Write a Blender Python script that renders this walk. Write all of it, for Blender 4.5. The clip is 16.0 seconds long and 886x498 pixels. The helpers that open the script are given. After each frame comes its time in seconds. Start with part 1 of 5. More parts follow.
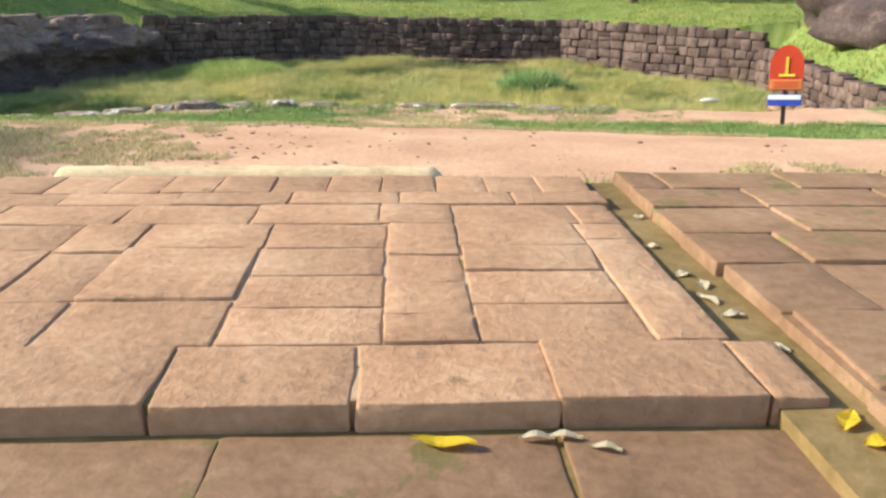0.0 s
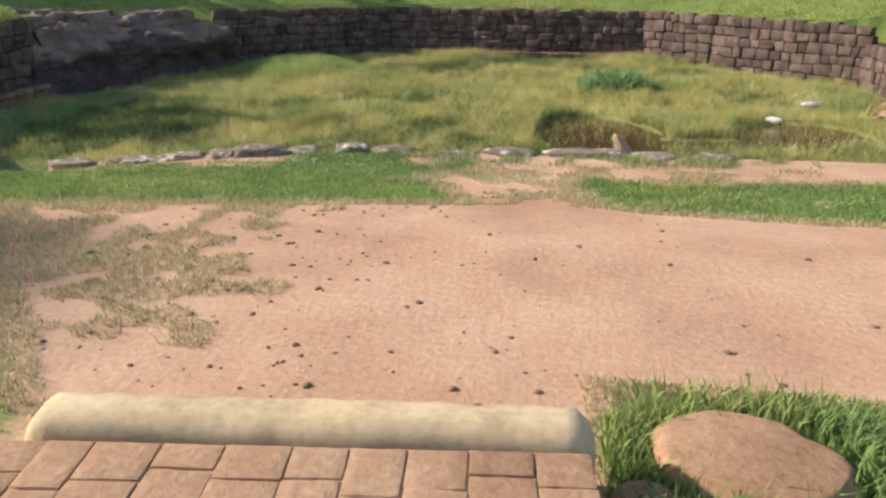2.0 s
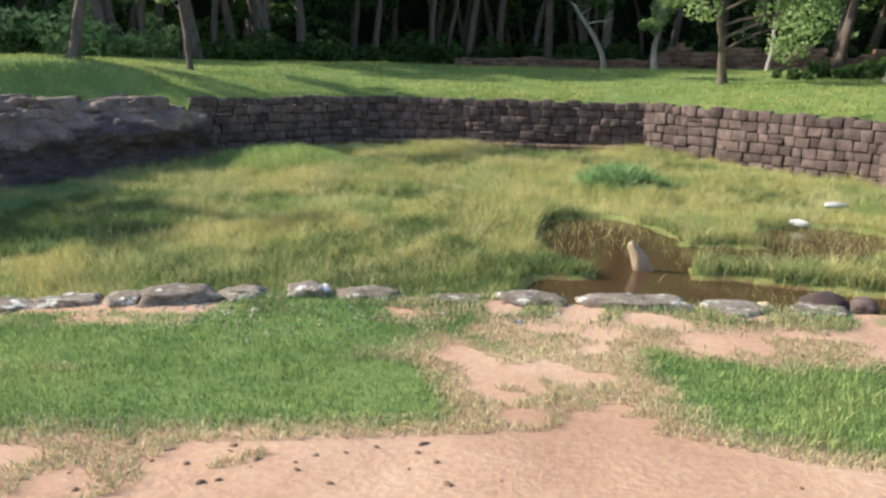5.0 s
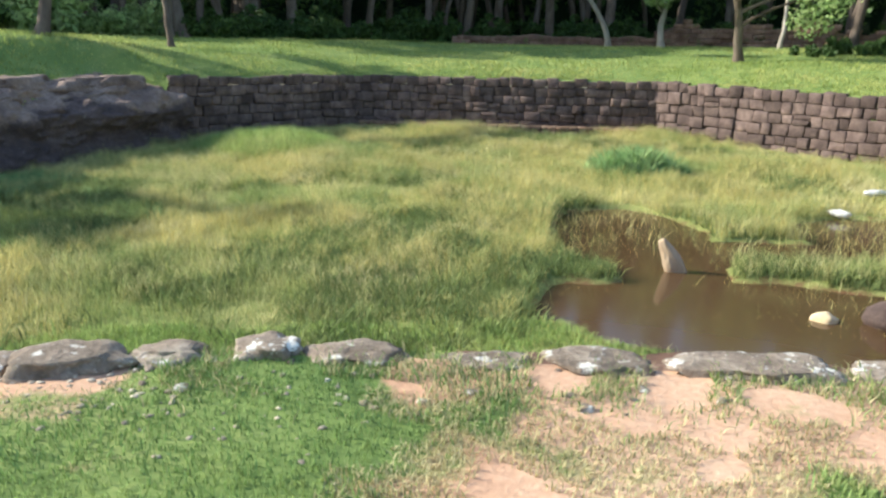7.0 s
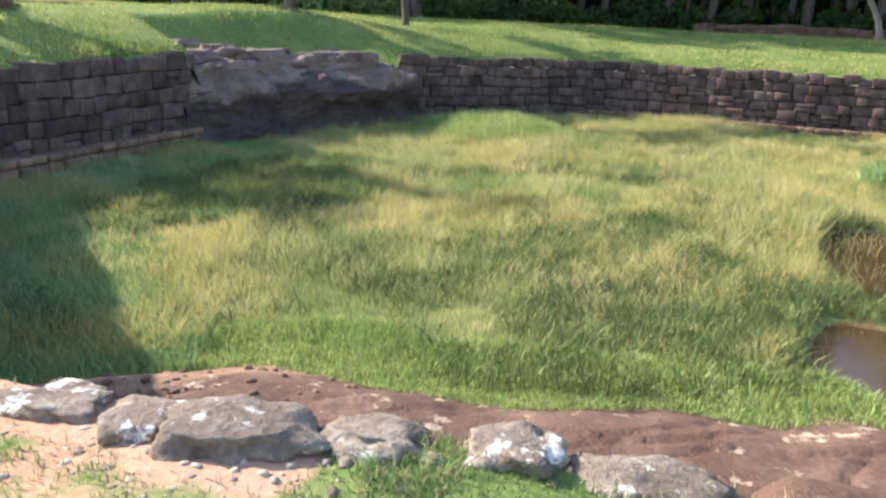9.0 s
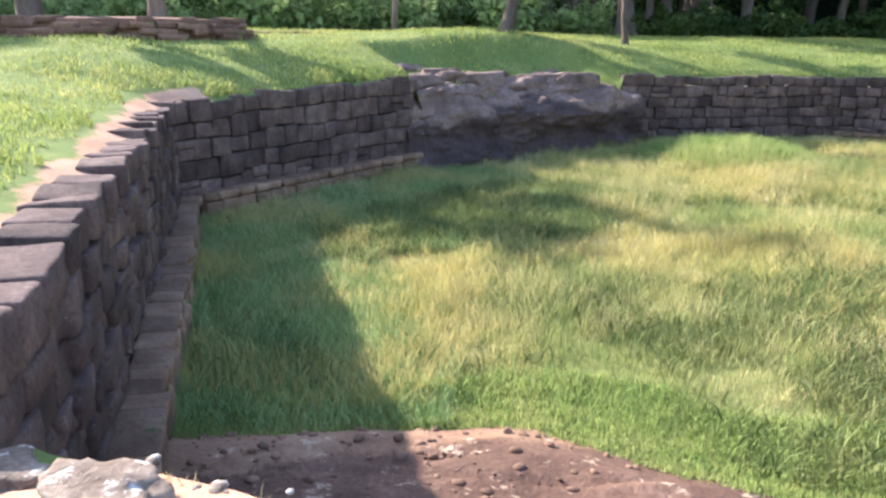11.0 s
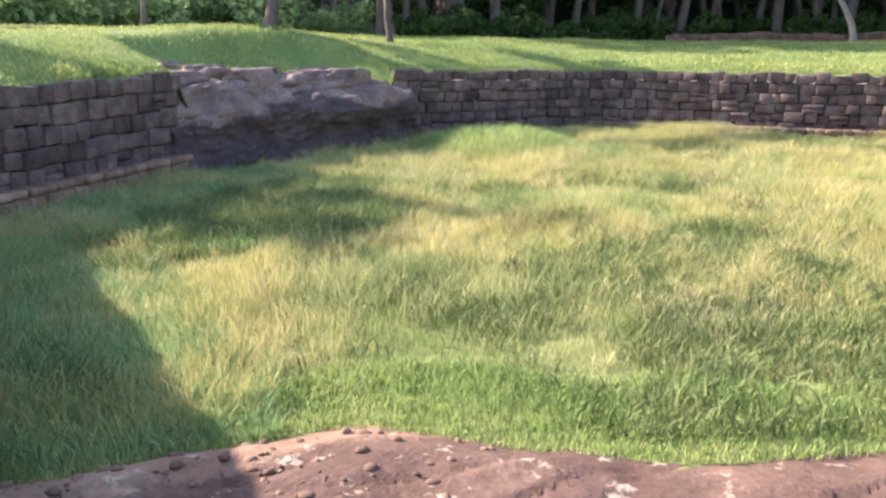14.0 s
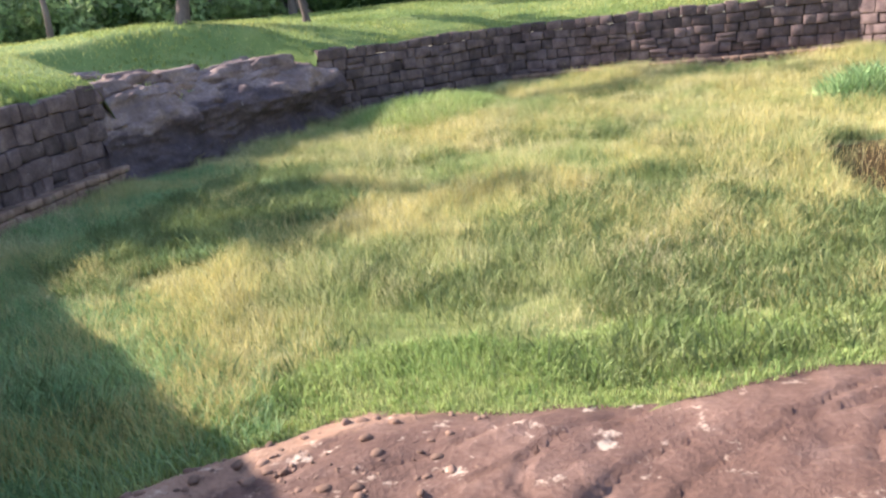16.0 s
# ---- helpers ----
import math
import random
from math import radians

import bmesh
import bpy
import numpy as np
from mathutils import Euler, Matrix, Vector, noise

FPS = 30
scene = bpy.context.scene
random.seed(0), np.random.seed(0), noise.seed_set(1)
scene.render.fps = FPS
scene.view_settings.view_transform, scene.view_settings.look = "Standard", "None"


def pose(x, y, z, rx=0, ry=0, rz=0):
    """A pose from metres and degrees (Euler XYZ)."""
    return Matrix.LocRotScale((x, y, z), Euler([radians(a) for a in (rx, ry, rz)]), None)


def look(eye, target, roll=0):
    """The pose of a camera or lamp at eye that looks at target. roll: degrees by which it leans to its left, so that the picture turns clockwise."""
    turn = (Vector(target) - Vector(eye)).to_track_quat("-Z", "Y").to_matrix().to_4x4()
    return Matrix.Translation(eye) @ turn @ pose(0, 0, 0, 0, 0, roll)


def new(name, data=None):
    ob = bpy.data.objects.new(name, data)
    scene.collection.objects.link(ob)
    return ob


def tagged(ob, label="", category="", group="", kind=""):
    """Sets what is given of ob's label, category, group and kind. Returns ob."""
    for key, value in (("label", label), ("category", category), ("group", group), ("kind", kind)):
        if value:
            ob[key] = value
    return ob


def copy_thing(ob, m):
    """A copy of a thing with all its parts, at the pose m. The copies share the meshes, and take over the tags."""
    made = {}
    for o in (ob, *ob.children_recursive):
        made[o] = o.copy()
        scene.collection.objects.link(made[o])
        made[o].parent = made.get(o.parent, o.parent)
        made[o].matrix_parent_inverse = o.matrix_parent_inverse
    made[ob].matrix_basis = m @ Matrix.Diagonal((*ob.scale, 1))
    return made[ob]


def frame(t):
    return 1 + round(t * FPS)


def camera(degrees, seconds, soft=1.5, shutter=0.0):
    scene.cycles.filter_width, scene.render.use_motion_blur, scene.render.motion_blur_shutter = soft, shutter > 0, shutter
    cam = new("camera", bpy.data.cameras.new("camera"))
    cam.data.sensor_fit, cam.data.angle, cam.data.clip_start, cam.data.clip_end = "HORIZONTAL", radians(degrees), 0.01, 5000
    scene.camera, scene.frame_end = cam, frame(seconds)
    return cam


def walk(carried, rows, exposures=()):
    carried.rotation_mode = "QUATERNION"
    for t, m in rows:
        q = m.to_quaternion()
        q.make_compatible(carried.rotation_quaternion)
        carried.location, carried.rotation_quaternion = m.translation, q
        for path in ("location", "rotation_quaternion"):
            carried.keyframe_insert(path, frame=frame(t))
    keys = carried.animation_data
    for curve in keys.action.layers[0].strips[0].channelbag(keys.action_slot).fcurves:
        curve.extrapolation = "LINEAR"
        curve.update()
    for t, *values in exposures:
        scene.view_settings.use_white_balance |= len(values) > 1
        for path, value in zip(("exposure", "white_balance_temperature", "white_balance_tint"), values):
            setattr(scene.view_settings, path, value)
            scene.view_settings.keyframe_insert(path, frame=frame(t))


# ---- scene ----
cam = camera(59.1, 16.0, 2.5)
PATH = [
    (0, (0.457, 0.153, 1.028), (0.289, 2.044, 0.397), 0.6),
    (0.5, (0.324, 0.486, 1.208), (0.074, 2.367, 0.575), 0.6),
    (1, (0.227, 0.76, 1.347), (-0.033, 2.636, 0.702), 0.4),
    (1.5, (0.151, 1.043, 1.451), (-0.156, 2.914, 0.813), 0.3),
    (2, (0.082, 1.453, 1.527), (-0.249, 3.305, 0.847), 0.1),
    (2.5, (0.005, 1.904, 1.622), (-0.33, 3.732, 0.883), 0.0),
    (3, (-0.066, 2.291, 1.722), (-0.398, 4.162, 1.099), 0.3),
    (3.5, (-0.12, 2.683, 1.741), (-0.442, 4.574, 1.173), 0.6),
    (4, (-0.156, 3.045, 1.684), (-0.472, 4.951, 1.168), 0.9),
    (4.2, (-0.194, 3.193, 1.638), (-0.511, 5.107, 1.153), 0.9),
    (6.3, (-0.678, 5.116, 1.267), (-0.984, 7.035, 0.795), 0.7),
    (6.5, (-0.708, 5.322, 1.266), (-1.012, 7.239, 0.787), 0.7),
    (7, (-0.847, 5.758, 1.26), (-1.146, 7.666, 0.74), 0.7),
    (7.5, (-0.947, 6.118, 1.248), (-1.254, 8.023, 0.722), 2.8),
    (8, (-1.136, 6.506, 1.164), (-1.454, 8.404, 0.619), 3.2),
    (8.5, (-1.336, 6.781, 1.136), (-1.798, 8.643, 0.57), 2.5),
    (9, (-1.597, 7.075, 1.097), (-2.389, 8.824, 0.534), 2.2),
    (9.5, (-1.854, 7.197, 1.135), (-2.847, 8.834, 0.557), 1.0),
    (10, (-2.191, 7.336, 1.124), (-3.306, 8.894, 0.55), 0.6),
    (10.2, (-2.315, 7.375, 1.14), (-3.479, 8.899, 0.57), 1.0),
    (12.3, (-3.559, 7.921, 0.67), (-4.757, 9.456, 0.21), -0.1),
    (12.5, (-3.568, 7.909, 0.655), (-4.714, 9.482, 0.193), -0.4),
    (13, (-3.591, 7.928, 0.631), (-4.588, 9.598, 0.164), -0.1),
    (13.5, (-3.599, 7.918, 0.615), (-4.474, 9.65, 0.132), -0.1),
    (14, (-3.585, 7.852, 0.616), (-4.286, 9.658, 0.117), 0.1),
    (14.5, (-3.575, 7.718, 0.64), (-4.244, 9.506, 0.046), -0.4),
    (15, (-3.625, 7.655, 0.758), (-4.275, 9.447, 0.154), -3.4),
    (15.5, (-3.678, 7.621, 0.858), (-4.262, 9.435, 0.253), -8.2),
    (16, (-3.67, 7.502, 0.932), (-4.231, 9.326, 0.333), -7.0),
]
walk(cam, [(t, look(eye, target, roll)) for t, eye, target, roll in PATH],
     [(0.0, 0.74, 6600, 8), (0.6, 0.50, 6750, 11), (2.0, 0.36, 6700, 12), (4.0, 0.48, 6300, 11), (6.5, 0.84, 6100, 4), (8.0, 0.96, 6150, 12),
      (10.0, 1.28, 6100, 17), (12.5, 1.60, 6200, 24), (16.0, 1.38, 6100, 24)])

# ---- light ----
SUN_AZ, SUN_EL = 270.0, 28.5      # degrees clockwise from north (+y), and above the horizon
world = bpy.data.worlds.new("world")
scene.world = world
world.use_nodes = True
wn = world.node_tree.nodes
sky = wn.new("ShaderNodeTexSky")
sky.sky_type, sky.sun_disc = "NISHITA", False
sky.sun_elevation, sky.sun_rotation = radians(SUN_EL), radians(SUN_AZ)
world.node_tree.links.new(sky.outputs[0], wn["Background"].inputs[0])
wn["Background"].inputs[1].default_value = 0.17
sun = new("sun", bpy.data.lights.new("sun", "SUN"))
sun.data.energy, sun.data.angle, sun.data.color = 5.0, radians(1.0), (1.0, 0.93, 0.80)
a, e = radians(SUN_AZ), radians(SUN_EL)
sun.matrix_world = look((0, 0, 40), (-math.sin(a) * math.cos(e), -math.cos(a) * math.cos(e), 40 - math.sin(e)))


# ---- materials ----
def shade(name, stops, coarse=1.0, fine=14.0, rough=0.85, bump=0.3, depth=0.02, vary="none", amount=0.25, spec=0.25,
          spots=None, spot_scale=6.0, spot_edge=0.62, mask=None, stretch=(1, 1, 1), back=0.0, span=(0.30, 0.70)):
    """A material of two noises over world places: stops are colours from the darkest to the lightest.
    vary: 'object' or 'island' brightens and darkens whole pieces. spots: a colour of patches with edges (lichen, moss).
    mask: (attribute, stops2) a second surface where the attribute is high. back: share of light let through (leaves)."""
    m = bpy.data.materials.new(name)
    m.use_nodes = True
    nt = m.node_tree
    n, ln = nt.nodes, nt.links
    bs = n["Principled BSDF"]
    geo = n.new("ShaderNodeNewGeometry")
    mp = n.new("ShaderNodeMapping")
    mp.inputs["Scale"].default_value = stretch
    ln.new(geo.outputs["Position"], mp.inputs["Vector"])

    def noise_of(scale, detail=5.0, roughness=0.6):
        t = n.new("ShaderNodeTexNoise")
        t.inputs["Scale"].default_value, t.inputs["Detail"].default_value, t.inputs["Roughness"].default_value = scale, detail, roughness
        ln.new(mp.outputs[0], t.inputs["Vector"])
        return t.outputs["Fac"]

    def ramp(fac, colours, lo=0.30, hi=0.70):
        r = n.new("ShaderNodeValToRGB")
        el = r.color_ramp.elements
        while len(el) < len(colours):
            el.new(0.5)
        for k, c in enumerate(colours):
            el[k].position = lo + (hi - lo) * k / max(1, len(colours) - 1)
            el[k].color = (*c, 1)
        ln.new(fac, r.inputs[0])
        return r.outputs[0]

    def math_of(op, a1, b1):
        q = n.new("ShaderNodeMath")
        q.operation = op
        for s, v in ((0, a1), (1, b1)):
            if isinstance(v, (int, float)):
                q.inputs[s].default_value = v
            else:
                ln.new(v, q.inputs[s])
        return q.outputs[0]

    def mix(fac, c1, c2, kind="MIX"):
        q = n.new("ShaderNodeMix")
        q.data_type, q.blend_type = "RGBA", kind
        for s, v in ((0, fac), (6, c1), (7, c2)):
            if isinstance(v, (int, float)):
                q.inputs[s].default_value = v
            elif isinstance(v, tuple):
                q.inputs[s].default_value = (*v, 1)
            else:
                ln.new(v, q.inputs[s])
        return q.outputs[2]

    big, small = noise_of(coarse), noise_of(fine, 6.0, 0.65)
    both = math_of("ADD", math_of("MULTIPLY", big, 0.6), math_of("MULTIPLY", small, 0.4))
    col = ramp(both, stops, *span)
    if mask:
        at = n.new("ShaderNodeAttribute")
        at.attribute_name = mask[0]
        ragged = math_of("ADD", at.outputs["Fac"], math_of("MULTIPLY", math_of("SUBTRACT", noise_of(mask[2] if len(mask) > 2 else 5.0, 8.0, 0.7), 0.5), 1.3))
        edge = n.new("ShaderNodeMapRange")
        edge.inputs[1].default_value, edge.inputs[2].default_value = 0.36, 0.64
        ln.new(ragged, edge.inputs[0])
        col = mix(edge.outputs[0], col, ramp(both, mask[1]))
    if spots:
        sp = n.new("ShaderNodeMapRange")
        sp.inputs[1].default_value, sp.inputs[2].default_value = spot_edge, spot_edge + 0.06
        ln.new(noise_of(spot_scale, 6.0, 0.7), sp.inputs[0])
        col = mix(sp.outputs[0], col, spots)
    if vary != "none":
        if vary == "object":
            oi = n.new("ShaderNodeObjectInfo")
            rnd = oi.outputs["Random"]
        else:
            rnd = geo.outputs["Random Per Island"]
        v = math_of("ADD", math_of("MULTIPLY", rnd, 2 * amount), 1 - amount)
        cc = n.new("ShaderNodeCombineColor")
        for k in range(3):
            ln.new(v, cc.inputs[k])
        col = mix(1.0, col, cc.outputs[0], "MULTIPLY")
    ln.new(col, bs.inputs["Base Color"])
    bs.inputs["Roughness"].default_value = rough
    bs.inputs["Specular IOR Level"].default_value = spec
    if bump:
        b = n.new("ShaderNodeBump")
        b.inputs["Strength"].default_value, b.inputs["Distance"].default_value = bump, depth
        ln.new(both, b.inputs["Height"])
        ln.new(b.outputs[0], bs.inputs["Normal"])
    if back:
        tr = n.new("ShaderNodeBsdfTranslucent")
        ln.new(col, tr.inputs["Color"])
        ms = n.new("ShaderNodeMixShader")
        ms.inputs[0].default_value = back
        ln.new(bs.outputs[0], ms.inputs[1])
        ln.new(tr.outputs[0], ms.inputs[2])
        ln.new(ms.outputs[0], n["Material Output"].inputs["Surface"])
    return m


TURF = [(0.10, 0.16, 0.045), (0.18, 0.24, 0.07), (0.32, 0.34, 0.12)]
M_GROUND = shade("ground_earth", [(0.38, 0.21, 0.13), (0.55, 0.335, 0.215), (0.68, 0.47, 0.32)], 0.8, 26, 0.95, 0.8, 0.03,
                 mask=("turf", TURF, 4.0), spec=0.1)
M_BED = shade("pond_bed", [(0.13, 0.15, 0.05), (0.24, 0.26, 0.08), (0.36, 0.36, 0.14)], 0.5, 9, 0.95, 0.6, 0.05,
              mask=("mud", [(0.09, 0.045, 0.02), (0.15, 0.08, 0.04), (0.22, 0.13, 0.07)], 3.0), spec=0.1)
M_STONE = shade("wall_stone", [(0.045, 0.03, 0.026), (0.125, 0.086, 0.074), (0.26, 0.185, 0.15)], 2.6, 30, 0.92, 1.0, 0.05,
                vary="object", amount=0.36, spots=(0.46, 0.44, 0.39), spot_scale=8.0, spot_edge=0.675)
M_LEDGE = shade("ledge_stone", [(0.13, 0.075, 0.048), (0.27, 0.165, 0.105), (0.42, 0.29, 0.20)], 2.5, 26, 0.9, 0.9, 0.03,
                vary="object", amount=0.3, spots=(0.13, 0.16, 0.05), spot_scale=4.0, spot_edge=0.60)
# near-black behind the stones, so that the gaps between them come out dark
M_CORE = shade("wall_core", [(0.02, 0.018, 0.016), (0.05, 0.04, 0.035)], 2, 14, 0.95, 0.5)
# dark stops carry stain and shade of the outcrop's foot, pale ones its sunlit brow
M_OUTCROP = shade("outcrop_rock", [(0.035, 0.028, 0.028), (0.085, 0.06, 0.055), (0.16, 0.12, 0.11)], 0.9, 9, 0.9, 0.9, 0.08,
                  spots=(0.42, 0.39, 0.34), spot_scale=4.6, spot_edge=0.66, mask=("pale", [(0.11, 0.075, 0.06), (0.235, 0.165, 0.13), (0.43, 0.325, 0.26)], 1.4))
M_SLAB = shade("slab_rock", [(0.085, 0.046, 0.031), (0.17, 0.096, 0.064), (0.29, 0.18, 0.125)], 1.6, 18, 0.8, 1.0, 0.05,
               spots=(0.60, 0.45, 0.31), spot_scale=2.2, spot_edge=0.59, mask=("dirt", [(0.20, 0.11, 0.065), (0.34, 0.20, 0.12), (0.46, 0.30, 0.19)], 3.0))
M_ROCK = shade("edge_rock", [(0.085, 0.062, 0.045), (0.26, 0.20, 0.15), (0.52, 0.44, 0.345)], 5.0, 30, 0.95, 1.0, 0.05,
               vary="object", amount=0.15, spots=(0.74, 0.69, 0.60), spot_scale=7.0, spot_edge=0.56)
M_PAVE = shade("paving_block", [(0.23, 0.125, 0.07), (0.40, 0.235, 0.137), (0.55, 0.37, 0.235)], 2.2, 34, 0.9, 0.75, 0.022,
               vary="object", amount=0.11, spots=(0.24, 0.15, 0.08), spot_scale=9.0, spot_edge=0.64)
M_PAVE_DARK = shade("mossy_paving_block", [(0.13, 0.075, 0.04), (0.24, 0.14, 0.08), (0.36, 0.23, 0.14)], 2.2, 34, 0.9, 0.7, 0.012,
                    vary="object", amount=0.15, spots=(0.16, 0.13, 0.05), spot_scale=5.0, spot_edge=0.58)
M_JOINT = shade("joint_earth", [(0.36, 0.23, 0.14), (0.54, 0.38, 0.25)], 5, 30, 0.95, 0.5, 0.01, spots=(0.16, 0.15, 0.05), spot_scale=6, spot_edge=0.58)
M_MOSS = shade("mossy_earth", [(0.10, 0.07, 0.025), (0.19, 0.13, 0.05), (0.29, 0.20, 0.09)], 5, 30, 0.95, 0.6, 0.015)
M_KERB = shade("pale_kerb", [(0.38, 0.27, 0.15), (0.62, 0.47, 0.28), (0.78, 0.62, 0.40)], 4, 30, 0.85, 0.5, 0.01)
M_BLADE = shade("meadow_grass", [(0.16, 0.26, 0.085), (0.36, 0.40, 0.15), (0.58, 0.53, 0.25), (0.75, 0.67, 0.38)], 0.42, 2.5, 0.8, 0, vary="island", amount=0.35, back=0.35, spec=0.15, span=(0.36, 0.66))
M_FRESH = shade("fresh_grass", [(0.20, 0.32, 0.09), (0.37, 0.46, 0.15), (0.58, 0.58, 0.25)], 0.8, 4, 0.8, 0, vary="island", amount=0.35, back=0.35, spec=0.15)
M_LAWN = shade("lawn_grass", [(0.12, 0.20, 0.075), (0.22, 0.31, 0.10), (0.46, 0.46, 0.17)], 0.35, 3, 0.8, 0, vary="island", amount=0.35, back=0.3, spec=0.15)
M_LAWN_FAR = shade("upper_lawn_grass", [(0.17, 0.26, 0.07), (0.34, 0.39, 0.115), (0.62, 0.56, 0.22)], 0.25, 2, 0.8, 0, vary="island", amount=0.3, back=0.35, spec=0.15)
M_STALK = shade("golden_stalk", [(0.42, 0.36, 0.12), (0.60, 0.52, 0.20), (0.74, 0.66, 0.32)], 0.6, 4, 0.85, 0, vary="island", amount=0.25, back=0.35, spec=0.1)
M_STRAW = shade("dry_grass", [(0.38, 0.33, 0.16), (0.60, 0.53, 0.31)], 2, 9, 0.85, 0, vary="island", amount=0.3, back=0.3, spec=0.1)
M_LEAF = shade("forest_leaf", [(0.035, 0.07, 0.02), (0.07, 0.12, 0.03), (0.13, 0.19, 0.05)], 0.35, 3, 0.6, 0, vary="island", amount=0.45, back=0.25)
M_LEAF_LIGHT = shade("light_leaf", [(0.16, 0.24, 0.08), (0.32, 0.42, 0.16), (0.54, 0.60, 0.30)], 0.8, 4, 0.6, 0, vary="island", amount=0.4, back=0.5)
M_BARK = shade("bark", [(0.06, 0.045, 0.035), (0.14, 0.105, 0.08), (0.22, 0.18, 0.14)], 3, 18, 0.95, 0.8, 0.03, vary="object", amount=0.3, stretch=(1, 1, 0.25))
M_MID_BARK = shade("brown_bark", [(0.13, 0.09, 0.065), (0.23, 0.165, 0.12), (0.33, 0.25, 0.19)], 3, 18, 0.95, 0.8, 0.03, stretch=(1, 1, 0.25))
M_PALE_BARK = shade("pale_bark", [(0.22, 0.18, 0.14), (0.36, 0.31, 0.25), (0.48, 0.43, 0.36)], 3, 18, 0.95, 0.6, 0.02, stretch=(1, 1, 0.3))
M_RUIN = shade("old_brick", [(0.10, 0.055, 0.04), (0.22, 0.125, 0.085), (0.36, 0.235, 0.17)], 1.2, 9, 0.95, 0.8, 0.05, vary="object", amount=0.25,
               spots=(0.13, 0.14, 0.05), spot_scale=1.6, spot_edge=0.58)
M_CLUMP = shade("weed_leaf", [(0.16, 0.28, 0.11), (0.29, 0.42, 0.17), (0.47, 0.55, 0.26)], 1.2, 6, 0.8, 0, vary="island", amount=0.35, back=0.3, spec=0.15)
# near-black green: the shade deep between the trees, put into the colour
M_FAR = shade("forest_painted_shade", [(0.006, 0.012, 0.006), (0.014, 0.028, 0.010), (0.03, 0.05, 0.018)], 0.4, 3, 0.95, 0.8, 0.3)
M_PEBBLE = shade("pebble", [(0.16, 0.095, 0.06), (0.30, 0.185, 0.12)], 6, 30, 0.9, 0.3, 0.005, vary="object", amount=0.3)
M_CRUMB = shade("stone_crumb", [(0.28, 0.22, 0.16), (0.52, 0.44, 0.34)], 6, 30, 0.95, 0.3, 0.005, vary="object", amount=0.4)
M_WEED = shade("leafy_weed", [(0.10, 0.13, 0.05), (0.18, 0.23, 0.08), (0.33, 0.34, 0.13)], 1.2, 6, 0.8, 0, vary="island", amount=0.4, back=0.3, spec=0.15)
M_WOOD = shade("weathered_wood", [(0.36, 0.25, 0.15), (0.52, 0.39, 0.26)], 4, 24, 0.85, 0.5, 0.01, stretch=(1, 1, 0.2))
M_WHITE = shade("bleached_debris", [(0.55, 0.52, 0.46), (0.78, 0.75, 0.70)], 5, 22, 0.85, 0.3, 0.01)
M_RED = shade("sign_red", [(0.50, 0.045, 0.02), (0.62, 0.07, 0.03)], 4, 20, 0.55, 0)
M_ORANGE = shade("sign_orange", [(0.62, 0.19, 0.06), (0.72, 0.26, 0.09)], 4, 20, 0.55, 0)
M_YELLOW = shade("sign_yellow", [(0.80, 0.55, 0.05), (0.88, 0.64, 0.08)], 4, 20, 0.55, 0)
M_BLUE = shade("sign_blue", [(0.03, 0.06, 0.42), (0.05, 0.09, 0.52)], 4, 20, 0.5, 0)
M_POST = shade("black_post", [(0.012, 0.012, 0.014), (0.03, 0.03, 0.032)], 6, 30, 0.6, 0.2, 0.003)
M_SIGNWHITE = shade("sign_white", [(0.72, 0.74, 0.78), (0.82, 0.84, 0.88)], 4, 20, 0.5, 0)
M_LEAF_YELLOW = shade("fallen_yellow_leaf", [(0.70, 0.50, 0.03), (0.85, 0.66, 0.06)], 12, 50, 0.6, 0.2, 0.003)
M_LEAF_PALE = shade("fallen_pale_leaf", [(0.60, 0.52, 0.36), (0.76, 0.70, 0.54)], 12, 50, 0.7, 0.2, 0.003)

M_WATER = bpy.data.materials.new("pond_water")
M_WATER.use_nodes = True
wb = M_WATER.node_tree.nodes["Principled BSDF"]
wb.inputs["Base Color"].default_value = (0.085, 0.048, 0.022, 1)
wb.inputs["Roughness"].default_value = 0.10
wb.inputs["IOR"].default_value = 1.33
rip = M_WATER.node_tree.nodes.new("ShaderNodeTexNoise")
rip.inputs["Scale"].default_value = 2.5
rb = M_WATER.node_tree.nodes.new("ShaderNodeBump")
rb.inputs["Strength"].default_value, rb.inputs["Distance"].default_value = 0.12, 0.02
M_WATER.node_tree.links.new(rip.outputs["Fac"], rb.inputs["Height"])
M_WATER.node_tree.links.new(rb.outputs[0], wb.inputs["Normal"])


# ---- helpers of this scene ----
def link_mesh(name, verts, faces, material, smooth=False, parent=None):
    me = bpy.data.meshes.new(name)
    me.from_pydata(verts, [], faces)
    me.materials.append(material)
    me.update()
    if smooth:
        me.polygons.foreach_set("use_smooth", [True] * len(me.polygons))
    ob = new(name, me)
    ob.parent = parent
    return ob


def part(name, bm, material, parent, label=""):
    me = bpy.data.meshes.new(name)
    bm.to_mesh(me)
    bm.free()
    me.materials.append(material)
    ob = new(name, me)
    ob.parent = parent
    return tagged(ob, label)


def nz(x, y, s, seed=0.0):
    return noise.noise(Vector((x * s + seed, y * s - seed, seed * 0.37)))


def smooth01(v):
    v = min(1.0, max(0.0, v))
    return v * v * (3 - 2 * v)


